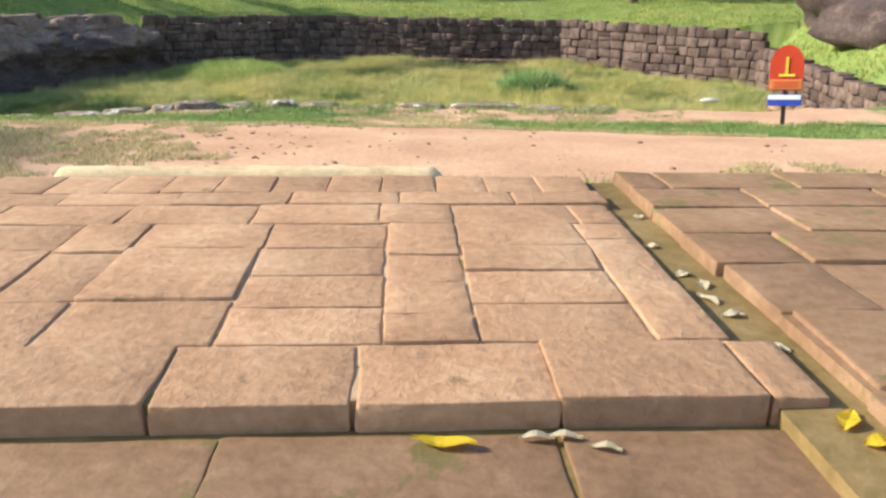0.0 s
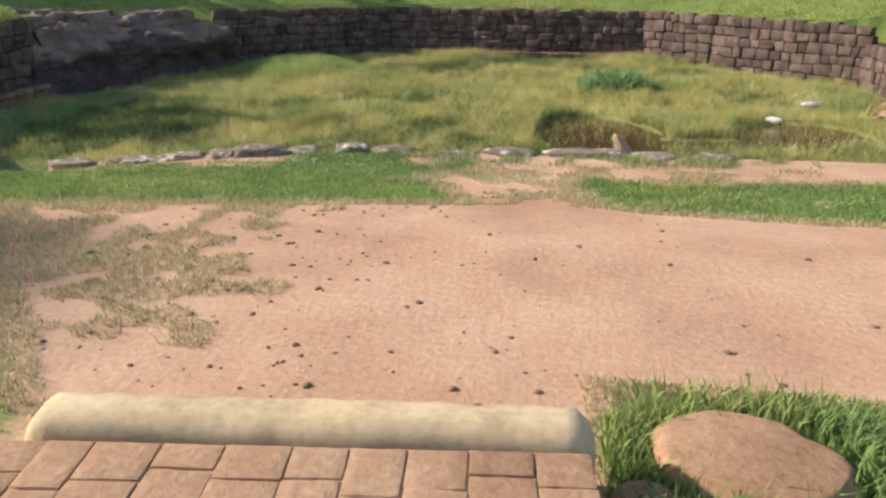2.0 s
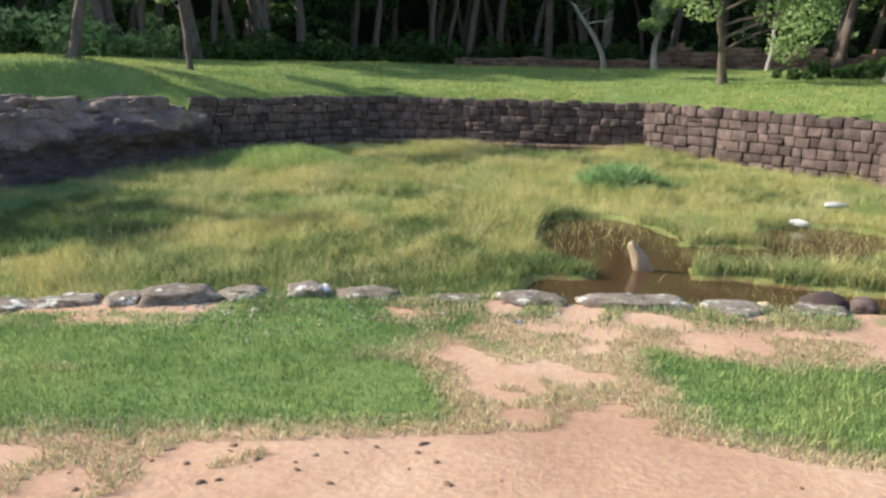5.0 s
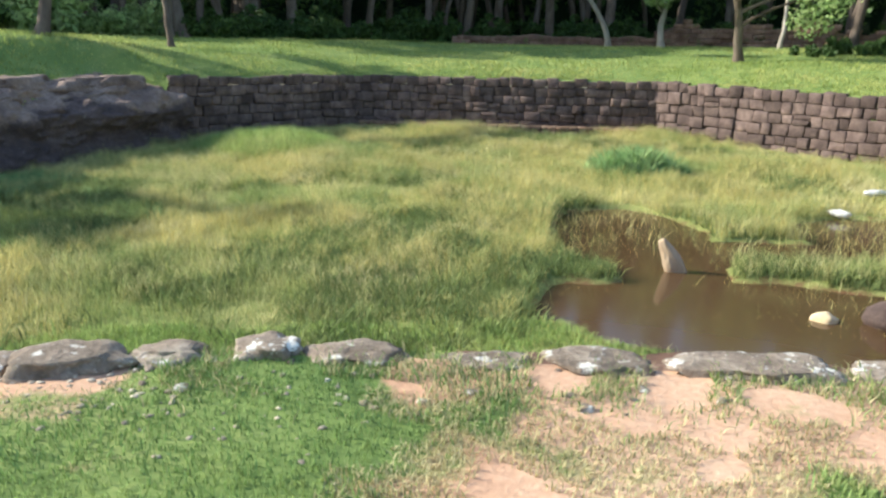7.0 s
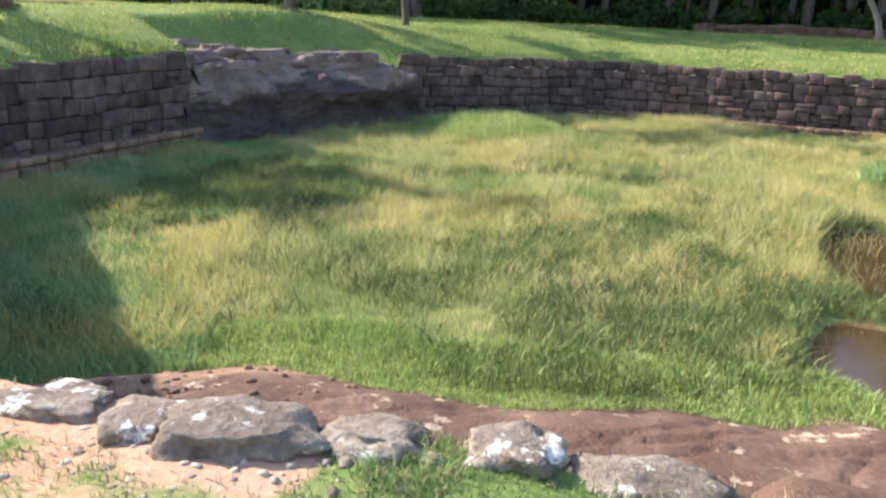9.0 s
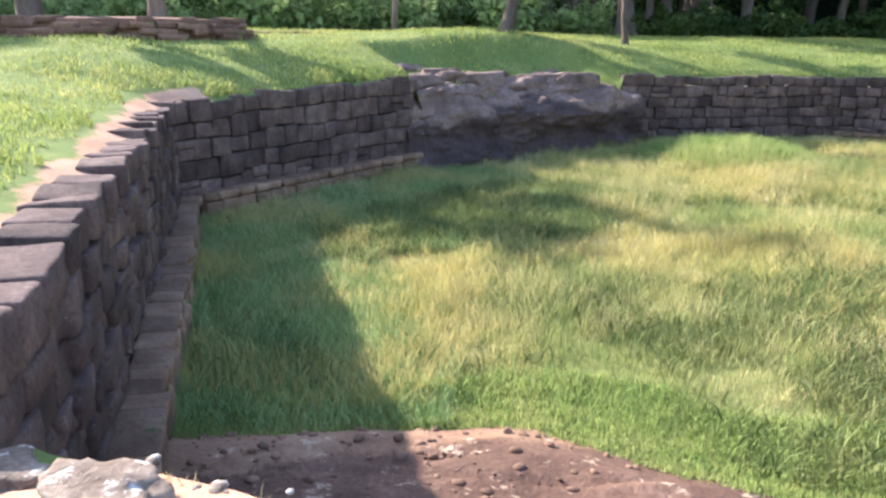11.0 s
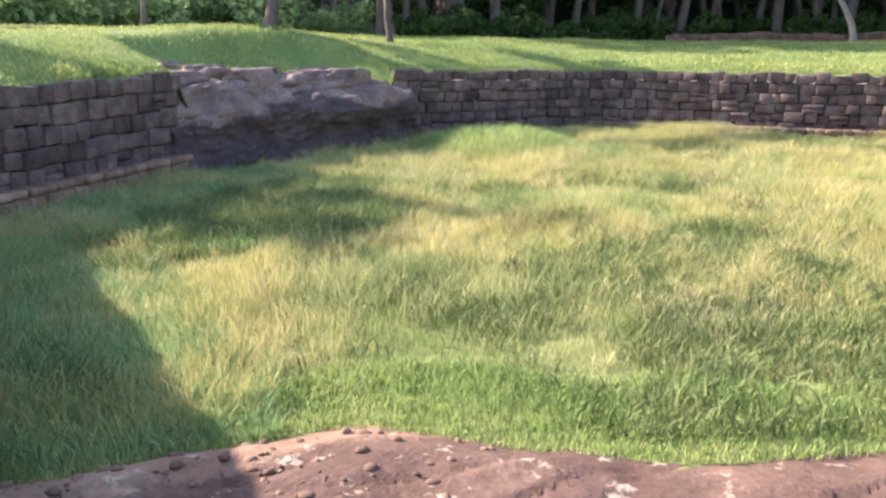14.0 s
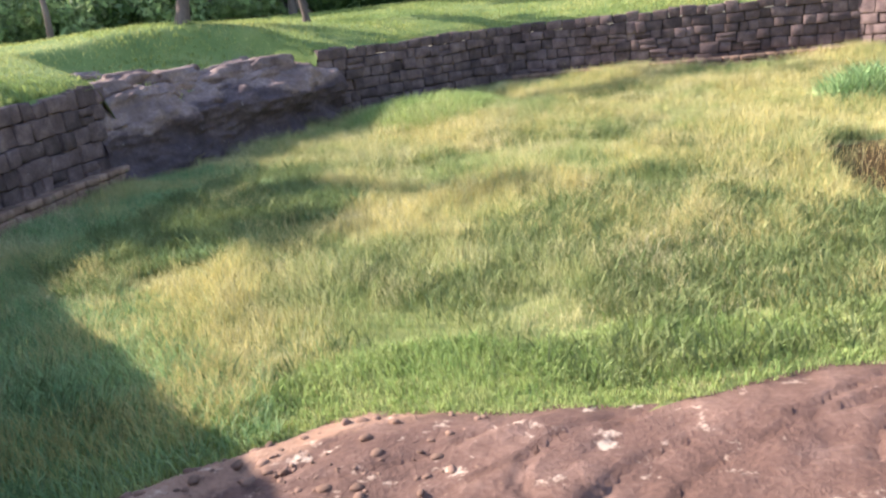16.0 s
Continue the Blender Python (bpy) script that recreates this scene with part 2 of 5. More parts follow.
def block_mesh(name, seed, cuts=3, round_=0.16, rough=0.05):
    """A worn block of unit size: a box of rounded edges and an uneven skin."""
    rng = random.Random(seed)
    bm = bmesh.new()
    bmesh.ops.create_cube(bm, size=1.0)
    bmesh.ops.subdivide_edges(bm, edges=bm.edges[:], cuts=cuts - 1, use_grid_fill=True)
    off = Vector((rng.uniform(0, 50), rng.uniform(0, 50), rng.uniform(0, 50)))
    tilt = [rng.uniform(-1, 1) * min(0.07, rough) for _ in range(4)]
    m0 = 0.5 - 1.0 / cuts
    for v in bm.verts:
        c = v.co.copy()
        if m0 > 0.01:
            c = Vector([k * (0.5 - round_) / m0 if abs(k) < m0 + 1e-3 else k for k in c])
        inner = Vector([max(-0.5 + round_, min(0.5 - round_, k)) for k in c])
        d = c - inner
        if d.length > 1e-6:
            c = inner + d.normalized() * round_ if sum(abs(k) > 1e-4 for k in d) > 1 else c
        c += noise.noise_vector(c * 2.3 + off) * rough
        c.x += tilt[0] * c.z + tilt[1] * c.y
        c.z += tilt[2] * c.x
        v.co = c
    me = bpy.data.meshes.new(name)
    bm.to_mesh(me)
    bm.free()
    me.polygons.foreach_set("use_smooth", [True] * len(me.polygons))
    return me


def boulder_bm(seed, size, sub=3, rough=0.35, freq=1.1, flat=0.0):
    """An uneven stone of that size, its foot at z = 0."""
    bm = bmesh.new()
    bmesh.ops.create_icosphere(bm, subdivisions=sub, radius=0.5)
    off = Vector((seed * 3.7, seed * 1.3, -seed * 2.1))
    for v in bm.verts:
        c = v.co.copy()
        k = 1 + rough * noise.noise(c * 2 * freq + off) + 0.4 * rough * noise.noise(c * 5 * freq + off) + 0.15 * rough * noise.noise(c * 13 * freq + off)
        c = c * k
        if flat and c.z > 0.5 - flat:
            c.z = 0.5 - flat + (c.z - 0.5 + flat) * 0.25
        v.co = Vector((c.x * size[0], c.y * size[1], (c.z + 0.32) * size[2]))
    for f in bm.faces:
        f.smooth = True
    return bm


# ---- the lie of the land ----
# rim of the pond, clockwise from the near edge, with the height of the rim
RIM = [(-6.4, 8.85, -0.20), (-16.1, 16.0, -0.17), (-16.7, 23.6, 0.02), (-14.1, 30.7, -0.07), (-9.4, 36.7, -0.18),
       (2.4, 36.3, -0.18), (9.3, 30.6, -0.30), (9.8, 19.5, -0.4), (5.6, 11.2, -0.35), (3.4, 9.75, -0.30), (-2.0, 9.34, -0.26), (-3.4, 9.07, -0.245)]
CX, CY = -3.5, 22.5
BED, WATER_Z = -2.45, -2.53


def rim_at(th):
    """Distance from the pond's middle to the rim in a direction, and the rim's height there."""
    dx, dy = math.cos(th), math.sin(th)
    for k in range(len(RIM)):
        (ax, ay, az), (bx, by, bz) = RIM[k], RIM[(k + 1) % len(RIM)]
        ex, ey = bx - ax, by - ay
        det = ex * dy - ey * dx
        if abs(det) < 1e-9:
            continue
        r = (ex * (ay - CY) - ey * (ax - CX)) / det
        s = (dx * (ay - CY) - dy * (ax - CX)) / det
        if r > 0 and -1e-6 <= s <= 1 + 1e-6:
            return r, az + (bz - az) * min(1.0, max(0.0, s))
    return 14.0, -0.2


def inside_pond(x, y, margin=0.0):
    r, _ = rim_at(math.atan2(y - CY, x - CX))
    return math.hypot(x - CX, y - CY) < r - margin


def lawn_rise(x, y, s):
    """The lawn swells up behind the walls and then runs level; a mound stands behind the outcrop."""
    left = smooth01((-6.0 - x) / 9.0)
    top = (1.10 + 0.15 * left) * (0.3 + 0.7 * smooth01((y - 9.5) / 9.0))
    mound = 0.40 * math.exp(-((x + 19.3) / 3.2) ** 2 - ((y - 30.5) / 4.0) ** 2) * smooth01((s - 1.0) / 2.5)
    return top * (1 - math.exp(-s / (5.0 - 1.4 * left))) + mound


def land(x, y, s, z0):
    """Height of the land at a place s metres outside the rim."""
    if y < CY - 6 and -9 < x < 14:
        near = smooth01((y - 5.6) / 3.0)
        z = -0.31 * near + (-0.38) * smooth01((2.6 - y) / 2.4)
        side = smooth01((-6.2 - x) / 2.5)
        z = z * (1 - side) + side * (z0 + lawn_rise(x, y, s))
        z -= 0.32 * math.exp(-((x + 6.3) / 1.1) ** 2 - ((y - 8.9) / 0.8) ** 2) + 0.07 * smooth01((-3.2 - x) / 1.0) * near * (1 - side)
    else:
        z = z0 + lawn_rise(x, y, s)
        z += (0.10 * nz(x, y, 0.16) + 0.05 * nz(x, y, 0.5, 3)) * min(1.0, s / 3)
    ax, ay = x + 16.7, y - 23.6
    along = (ax * 2.6 + ay * 7.1) / 57.2
    if 0.0 < along < 1.0 and x < -9 and s < 4.2:
        e = min(1.0, min(along, 1 - along) / 0.06)
        z -= e * (0.62 * (1 - smooth01((s - 2.6) / 1.5)) + 0.6 * max(0.0, 1 - s / 1.1))
    if x > 6 and 15 < y < 31.5:
        z -= 1.15 * (1 - smooth01((s - 0.4) / 2.2))
    if not (y < 10.2 and x > -6.3):
        z -= 0.07 * (1 - smooth01((s - 0.15) / 0.45))
    return z + 0.012 * nz(x, y, 1.7, 5) + 0.006 * nz(x, y, 6.0, 7)


def turf_at(x, y):
    """1 where grass covers the ground, 0 where the earth lies bare."""
    if not (y < 11 and -8 < x < 6):
        return 1.0
    far = 6.95 + 0.35 * math.exp(-((x + 0.1) / 0.7) ** 2) - 0.30 * max(0.0, -1.0 - x) + 0.05 * max(0.0, x)
    left = -1.68 - 0.85 * max(0.0, y - 3.3)
    v = max((y - far) / 0.55, (left - x) / 0.6) + 0.5
    v = max(v, 0.85 - max(abs(x - 0.95) / 0.85, abs(y - 3.75) / 0.65) + 0.5 * (abs(x - 0.95) < 0.8 and abs(y - 3.75) < 0.5))
    if x < -0.9 and 4.2 < y < far:
        v = max(v, -0.04 + 0.34 * nz(x, y, 4.2, 11) + 0.30 * nz(x, y, 1.3, 12) + 0.12 * (-1.2 - x))
    if 1.6 < x and 4.0 < y < 5.2:
        v = max(v, 0.30 + 0.3 * (x - 2.2) + 0.35 * nz(x, y, 3.4, 19) - 0.4 * max(0.0, 4.5 - y, y - 4.8))
    wild = 0.42 * nz(x, y, 2.1, 23) + 0.30 * nz(x, y, 5.2, 24)
    strip = -0.9 * max(0.0, x - 1.0) + (y - 8.42 - 0.50 * smooth01((-0.3 - x) / 0.9) + 0.10 * max(0.0, x - 0.8)) / 0.30
    path = (1 - abs(x + 0.38) / 0.62) * 1.6 if 6.8 < y < 8.9 else -1.0
    bald = max(strip if x > -1.7 else -1.0, path, (1 - math.hypot((x + 0.9) / 0.55, (y - 8.25) / 0.35)) * 1.3)
    v = min(v, 0.62 - 0.55 * max(-0.7, min(1.0, bald)) + wild)
    v = max(v, (0.85 - math.hypot((x + 0.45) / 0.35, (y - 8.68) / 0.12)) * 0.9)
    v = max(v, (x - 4.2) / 1.3, (0.4 - y) / 1.6 + 0.3 * nz(x, y, 0.8, 15), (-3.6 - x) / 0.8)
    if -5.9 < x < -2.2:
        v = min(v, 0.40 + 0.9 * max(0.0, abs(y - 8.66 - 0.09 * (x + 3)) / 0.42 - 0.55) + 0.25 * nz(x, y, 2.6, 17) + 0.12 + max(0.0, x + 2.9))
    if x < -2.9 and y > 8.6:
        v -= 0.8 * smooth01((y - 8.6) / 0.3)
    if x < -5.2 and y > 8.1:
        v -= 0.8 * smooth01((y - 8.1) / 0.5)
    return min(1.0, max(0.0, v))


def water_at(x, y):
    """Above 0 where the pond bed dips under the water."""
    v = -1.0
    for ex, ey, rx, ry in ((2.0, 16.8, 3.2, 1.75), (4.8, 16.0, 2.6, 1.9), (0.45, 21.5, 1.5, 2.4), (5.6, 22.2, 1.6, 1.7), (1.0, 18.9, 0.95, 2.0), (3.0, 20.4, 2.6, 0.85)):
        v = max(v, 1 - math.hypot((x - ex) / rx, (y - ey) / ry))
    return v + 0.16 * nz(x, y, 0.9, 21)


def mud_at(x, y):
    return min(1.0, max(0.0, 0.55 + 1.6 * water_at(x, y)))


def slab_at(x, y):
    """Above 0 on the bare rock at the near foot of the pond."""
    far = 10.75 + 2.55 * smooth01((x + 9.3) / 3.2) + 0.22 * max(0.0, x + 5.0) + 0.38 * smooth01((x + 5.4) / 2.5) + 0.08 * max(0.0, x + 2.0) - 0.5 * max(0.0, x - 1.6)
    return far - y + 0.35 * nz(x, y, 0.8, 31)


def bed_z(x, y):
    w = water_at(x, y)
    return BED + 0.06 * nz(x, y, 0.5, 41) + 0.03 * nz(x, y, 1.9, 43) - 0.24 * smooth01(w * 3 + 0.5) + 0.25 * smooth01((y - 27) / 9.0)


# ground: rings round the pond, out to the horizon
STEPS = 900
rings = [0.0, 0.1, 0.22, 0.36] + [0.52 + 0.17 * k for k in range(52)] + [10, 11.5, 13, 15, 18, 22, 27, 34, 45, 70, 130, 300, 900, 2500]
gv, gt = [], []
for s in rings:
    for k in range(STEPS):
        th = 2 * math.pi * k / STEPS
        r, z0 = rim_at(th)
        x, y = CX + (r + s) * math.cos(th), CY + (r + s) * math.sin(th)
        gv.append((x, y, land(x, y, s, z0)))
        bare = smooth01((s - 0.30 + 0.22 * nz(x, y, 1.8, 18)) / 0.5) if x < -6.2 and y < 17.0 else 1.0
        gt.append(turf_at(x, y) * bare)
gf = []
for j in range(len(rings) - 1):
    for k in range(STEPS):
        k2 = (k + 1) % STEPS
        gf.append((j * STEPS + k2, j * STEPS + k, (j + 1) * STEPS + k, (j + 1) * STEPS + k2))
ground = link_mesh("ground", gv, gf, M_GROUND, True)
ground.data.attributes.new("turf", "FLOAT", "POINT").data.foreach_set("value", gt)
tagged(ground, "bare reddish earth and short green lawn round the sunken pond", "ground", kind="structure")


def ground_z(x, y):
    th = math.atan2(y - CY, x - CX)
    r, z0 = rim_at(th)
    return land(x, y, max(0.0, math.hypot(x - CX, y - CY) - r), z0)


# pond bed
STEP = 0.26
nx_, ny_ = int(28.5 / STEP), int(29.5 / STEP)
bv, bmud, bfaces, index = [], [], [], {}
for j in range(ny_ + 1):
    for i in range(nx_ + 1):
        x, y = -17.8 + i * STEP, 8.4 + j * STEP
        r, _ = rim_at(math.atan2(y - CY, x - CX))
        if math.hypot(x - CX, y - CY) < r + 0.45:
            index[i, j] = len(bv)
            bv.append((x, y, bed_z(x, y)))
            bmud.append(mud_at(x, y))
for (i, j) in list(index):
    q = [(i, j), (i + 1, j), (i + 1, j + 1), (i, j + 1)]
    if all(c in index for c in q):
        bfaces.append([index[c] for c in q])
bed = link_mesh("pond_bed_ground", bv, bfaces, M_BED, True)
bed.data.attributes.new("mud", "FLOAT", "POINT").data.foreach_set("value", bmud)
tagged(bed, "overgrown silted bed of the drained pond", "ground", kind="structure")

wv = [(-2.5, 13.5, WATER_Z), (9.5, 13.5, WATER_Z), (9.5, 25.0, WATER_Z), (-2.5, 25.0, WATER_Z)]
water = link_mesh("water", wv, [(0, 1, 2, 3)], M_WATER)
tagged(water, "shallow still brown water pooled in the pond bed", "water", kind="structure")


# ---- walls of the pond ----
BLOCKS = [block_mesh("stone", 100 + k, 4, 0.075, 0.065) for k in range(14)]


def stone_on(name, meshes, material, parent, m, rng):
    me = rng.choice(meshes)
    if not me.materials:
        me.materials.append(material)
    ob = new(name, me)
    ob.parent = parent
    ob.matrix_basis = m
    return ob


def pond_wall(name, p, q, ztp, ztq, zb, label, seed, course=0.31, ledge=False, ruin=0.0):
    """A rubble wall from p to q; the pond lies to the right of that way. Its stones stand proud of a dark core."""
    rng = random.Random(seed)
    P, Q = Vector((p[0], p[1], 0)), Vector((q[0], q[1], 0))
    u = (Q - P).normalized()
    n = Vector((u.y, -u.x, 0))
    length = (Q - P).length
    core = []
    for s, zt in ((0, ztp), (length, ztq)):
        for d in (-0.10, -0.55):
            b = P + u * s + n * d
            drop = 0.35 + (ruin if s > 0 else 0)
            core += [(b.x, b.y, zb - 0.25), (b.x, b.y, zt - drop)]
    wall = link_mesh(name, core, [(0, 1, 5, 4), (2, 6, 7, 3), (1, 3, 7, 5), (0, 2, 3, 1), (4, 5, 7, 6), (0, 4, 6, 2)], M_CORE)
    tagged(wall, label, "wall", kind="structure")
    rows = max(3, round((min(ztp, ztq) - zb) / course))
    ang = math.atan2(u.y, u.x)
    for r in range(rows):
        s = -rng.uniform(0, 0.25)
        while s < length:
            w = rng.uniform(0.28, 0.66) if r < rows - 1 else rng.uniform(0.30, 0.58)
            mid = min(max(s + w / 2, 0.1), length - 0.1)
            top = ztp + (ztq - ztp) * mid / length - ruin * smooth01(mid / length)
            hh = (top - zb) / rows
            wob = 0.10 * noise.noise(Vector((mid * 0.9, r * 1.7, seed)))
            wob2 = 0.10 * noise.noise(Vector((mid * 0.9, (r + 1) * 1.7, seed)))
            z1, z2 = zb + hh * r + wob * (r > 0), zb + hh * (r + 1) + wob2 * (r < rows - 1)
            if r == rows - 1:
                z2 += rng.uniform(-0.06, 0.06)
            dep = rng.uniform(0.40, 0.50)
            pieces = [(z1, z2)]
            if w > 0.46 and rng.random() < 0.10 and r < rows - 1:
                zm = (z1 + z2) / 2 + rng.uniform(-0.04, 0.04)
                pieces = [(z1, zm), (zm, z2)]
            for za, zc in pieces:
                c = P + u * (s + w / 2) + n * (-0.19 + rng.uniform(-0.045, 0.05))
                m = Matrix.Translation((c.x, c.y, (za + zc) / 2)) @ pose(0, 0, 0, rng.uniform(-3, 3), rng.uniform(-3, 3), math.degrees(ang) + rng.uniform(-4, 4)) @ Matrix.Diagonal(
                    (w * 0.965, dep, (zc - za) * 0.955, 1))
                stone_on("stone", BLOCKS, M_STONE, wall, m, rng)
            s += w
    if ledge:
        s = 0.3
        while s < length - 0.1:
            w = rng.uniform(0.26, 0.52)
            for lev, (za, zc) in enumerate(((zb - 0.1, zb + 0.36), (zb + 0.36, zb + 0.52))):
                c = P + u * (s + w / 2) + n * (0.20 + rng.uniform(-0.03, 0.04))
                m = Matrix.Translation((c.x, c.y, (za + zc) / 2)) @ pose(0, 0, 0, rng.uniform(-3, 3), rng.uniform(-3, 3), math.degrees(ang) + rng.uniform(-5, 5)) @ Matrix.Diagonal(
                    (w * 0.97, rng.uniform(0.36, 0.44), (zc - za) * 0.97, 1))
                stone_on("ledge_stone", LEDGES, M_LEDGE, wall, m, rng)
            s += w
    return wall


LEDGES = [block_mesh("ledge_stone", 300 + k, 3, 0.12, 0.06) for k in range(6)]
DARK = "dark weathered rubble stone wall with pale lichen"
pond_wall("wall_west_near", RIM[0], RIM[1], RIM[0][2], RIM[1][2], BED, DARK + " and a low ledge at its foot", 1, 0.30, ledge=True)
pond_wall("wall_west", RIM[1], RIM[2], RIM[1][2], RIM[2][2], BED, DARK + " and a low ledge at its foot", 2, 0.36, ledge=True)
pond_wall("wall_northwest", RIM[3], RIM[4], RIM[3][2], RIM[4][2], BED, DARK, 3, 0.33)
pond_wall("wall_north", RIM[4], RIM[5], RIM[4][2], RIM[5][2], BED, DARK, 4, 0.33, ledge=True)
pond_wall("wall_northeast", RIM[5], RIM[6], RIM[5][2], RIM[6][2], BED, "sunlit reddish rubble stone wall", 5, 0.34)
pond_wall("wall_east", RIM[6], RIM[7], -0.9, RIM[7][2], BED, "tumbled low rubble wall, broken at one end", 6, 0.36, ruin=0.9)
for k, nm in ((7, "wall_southeast"), (8, "wall_south_corner"), (9, "wall_south"), (10, "wall_south_west"), (11, "wall_south_far_west")):
    (ax, ay, az), (bx, by, bz) = RIM[k], RIM[(k + 1) % len(RIM)]
    d = Vector((bx - ax, by - ay, 0)).normalized()
    out = Vector((-d.y, d.x, 0)) * 0.5
    v8 = [(ax, ay, BED - 0.3), (bx, by, BED - 0.3), (bx, by, -0.9), (ax, ay, -0.9)]
    v8 += [(x + out.x, y + out.y, z - 0.06) for x, y, z in v8]
    wl = link_mesh(nm, v8, [(0, 1, 2, 3), (5, 4, 7, 6), (3, 2, 6, 7), (4, 5, 1, 0), (0, 3, 7, 4), (1, 5, 6, 2)], M_SLAB)
    tagged(wl, "plain earth-coloured retaining wall under the near edge", "wall", kind="structure")


# ---- rock outcrop in the wall, slab at the near foot ----
def outcrop():
    P, Q = Vector((-16.75, 23.3, 0)), Vector((-13.95, 31.0, 0))
    u = (Q - P).normalized()
    n = Vector((u.y, -u.x, 0))
    L = (Q - P).length
    NU, NV = 96, 64
    vs, fs = [], []
    for j in range(NV + 1):
        b = j / NV
        for i in range(NU + 1):
            s = i / NU * L
            if b < 0.38:                      # hollowed dark foot
                h = b / 0.38
                z = BED - 0.2 + h * 1.45
                d = 0.34 - 0.12 * math.sin(h * 2.6)
            elif b < 0.75:                    # rounded pale brow
                h = (b - 0.38) / 0.37
                z = BED + 1.25 + 0.92 * math.sin(h * 1.45)
                d = 0.27 - 1.15 * h ** 1.6
            else:                             # back over the top
                h = (b - 0.75) / 0.25
                z = BED + 2.16 + 0.34 * h
                d = -0.88 - 2.6 * h
            c = P + u * s + n * d
            cc = Vector((c.x, c.y, z))
            k = noise.noise(cc * 0.55 + Vector((4, 1, 9))) * 0.50 + noise.noise(cc * 1.5) * 0.26 + abs(noise.noise(Vector((cc.x, cc.y, cc.z * 2.2)) * 2.6)) * 0.26 + noise.noise(cc * 8) * 0.05
            ledge = 0.14 * math.sin(z * 4.6 + 2.0 * noise.noise(cc * 0.6))
            e = min(1.0, min(i, NU - i) / 6)
            vs.append((c.x + n.x * (k + ledge * (b < 0.6)), c.y + n.y * (k + ledge * (b < 0.6)), z + (k * 0.55 if b > 0.45 else 0) - 0.2 * (1 - e)))
    for j in range(NV):
        for i in range(NU):
            a0 = j * (NU + 1) + i
            fs.append((a0, a0 + 1, a0 + NU + 2, a0 + NU + 1))
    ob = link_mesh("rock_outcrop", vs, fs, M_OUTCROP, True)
    # mask by height: pale sunlit brow over a stained, shaded foot, painted in
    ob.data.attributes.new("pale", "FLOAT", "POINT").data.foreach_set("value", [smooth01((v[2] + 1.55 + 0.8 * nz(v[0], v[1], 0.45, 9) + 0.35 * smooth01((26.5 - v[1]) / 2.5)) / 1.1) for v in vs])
    for k, (s, d, z, sx, sy, sz) in enumerate(((1.0, -1.3, -0.30, 1.5, 1.1, 0.5), (2.4, -1.9, -0.12, 1.6, 1.0, 0.45), (3.7, -1.5, -0.22, 1.9, 0.9, 0.45), (5.2, -1.2, -0.28, 2.0, 0.9, 0.42),
                                              (6.5, -0.9, -0.34, 1.3, 0.7, 0.5), (1.8, -3.0, 0.12, 2.2, 0.8, 0.35))):
        bm = boulder_bm(150 + k, (sx * 1.25, sy * 1.2, sz * 1.7), 4, 0.55, 1.3, 0.1)
        c = P + u * s + n * d
        bmesh.ops.transform(bm, matrix=pose(c.x, c.y, z - 0.30, 0, 0, math.degrees(math.atan2(u.y, u.x)) + 8 * (k % 3 - 1)), verts=bm.verts)
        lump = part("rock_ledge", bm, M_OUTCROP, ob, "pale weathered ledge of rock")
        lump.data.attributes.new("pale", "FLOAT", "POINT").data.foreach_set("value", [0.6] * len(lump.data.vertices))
    return tagged(ob, "rounded natural rock outcrop in the pond wall, pale top and shaded foot painted in", "rock")


outcrop()

sv, sd, sf, sidx = [], [], [], {}
SS = 0.06
for j in range(int(7.5 / SS)):
    for i in range(int(13.5 / SS)):
        x, y = -10.2 + i * SS, 8.9 + j * SS
        f = slab_at(x, y)
        if f > -0.3 and (inside_pond(x, y, -0.2)):
            rise = smooth01((f + 0.25) / 1.0)
            z = bed_z(x, y) - 0.05 + 0.16 * rise + 0.06 * smooth01((11.4 - y) / 2.0) + 0.05 * nz(x, y, 0.9, 51) + 0.03 * abs(nz(0.7 * x + 0.7 * y, 2.2 * (y - x), 0.8, 53)) + 0.02 * abs(nz(0.4 * (x + y), 3.0 * (y - x), 1.4, 54)) + 0.014 * nz(x, y, 6, 55)
            crack = abs(nz(0.5 * x - 0.45 * y, 0.25 * (x + y), 1.5, 57))
            z -= 0.05 * smooth01(1 - crack / 0.035) * rise
            z -= 0.045 * smooth01(1 - abs(nz(0.3 * x + 0.3 * y, y - x, 0.7, 59)) / 0.035) * rise
            bank = smooth01((x + 2.5) / 1.1) * smooth01((12.2 - y + 0.8 * nz(x, y, 0.6, 58)) / 2.6)
            z += bank * (-0.50 - z + 0.06 * nz(x, y, 1.6, 56))
            sidx[i, j] = len(sv)
            sv.append((x, y, z))
            sd.append(min(1.0, max(0.0, 0.5 + 0.8 * (-6.35 + 0.25 * (y - 11) - x) + 1.1 * (0.32 - f))))
for (i, j) in list(sidx):
    q = [(i, j), (i + 1, j), (i + 1, j + 1), (i, j + 1)]
    if all(c in sidx for c in q):
        sf.append([sidx[c] for c in q])
slab = link_mesh("rock_slab", sv, sf, M_SLAB, True)
slab.data.attributes.new("dirt", "FLOAT", "POINT").data.foreach_set("value", sd)
tagged(slab, "low bare brown rock slab with cracks and drifts of reddish dirt", "rock")

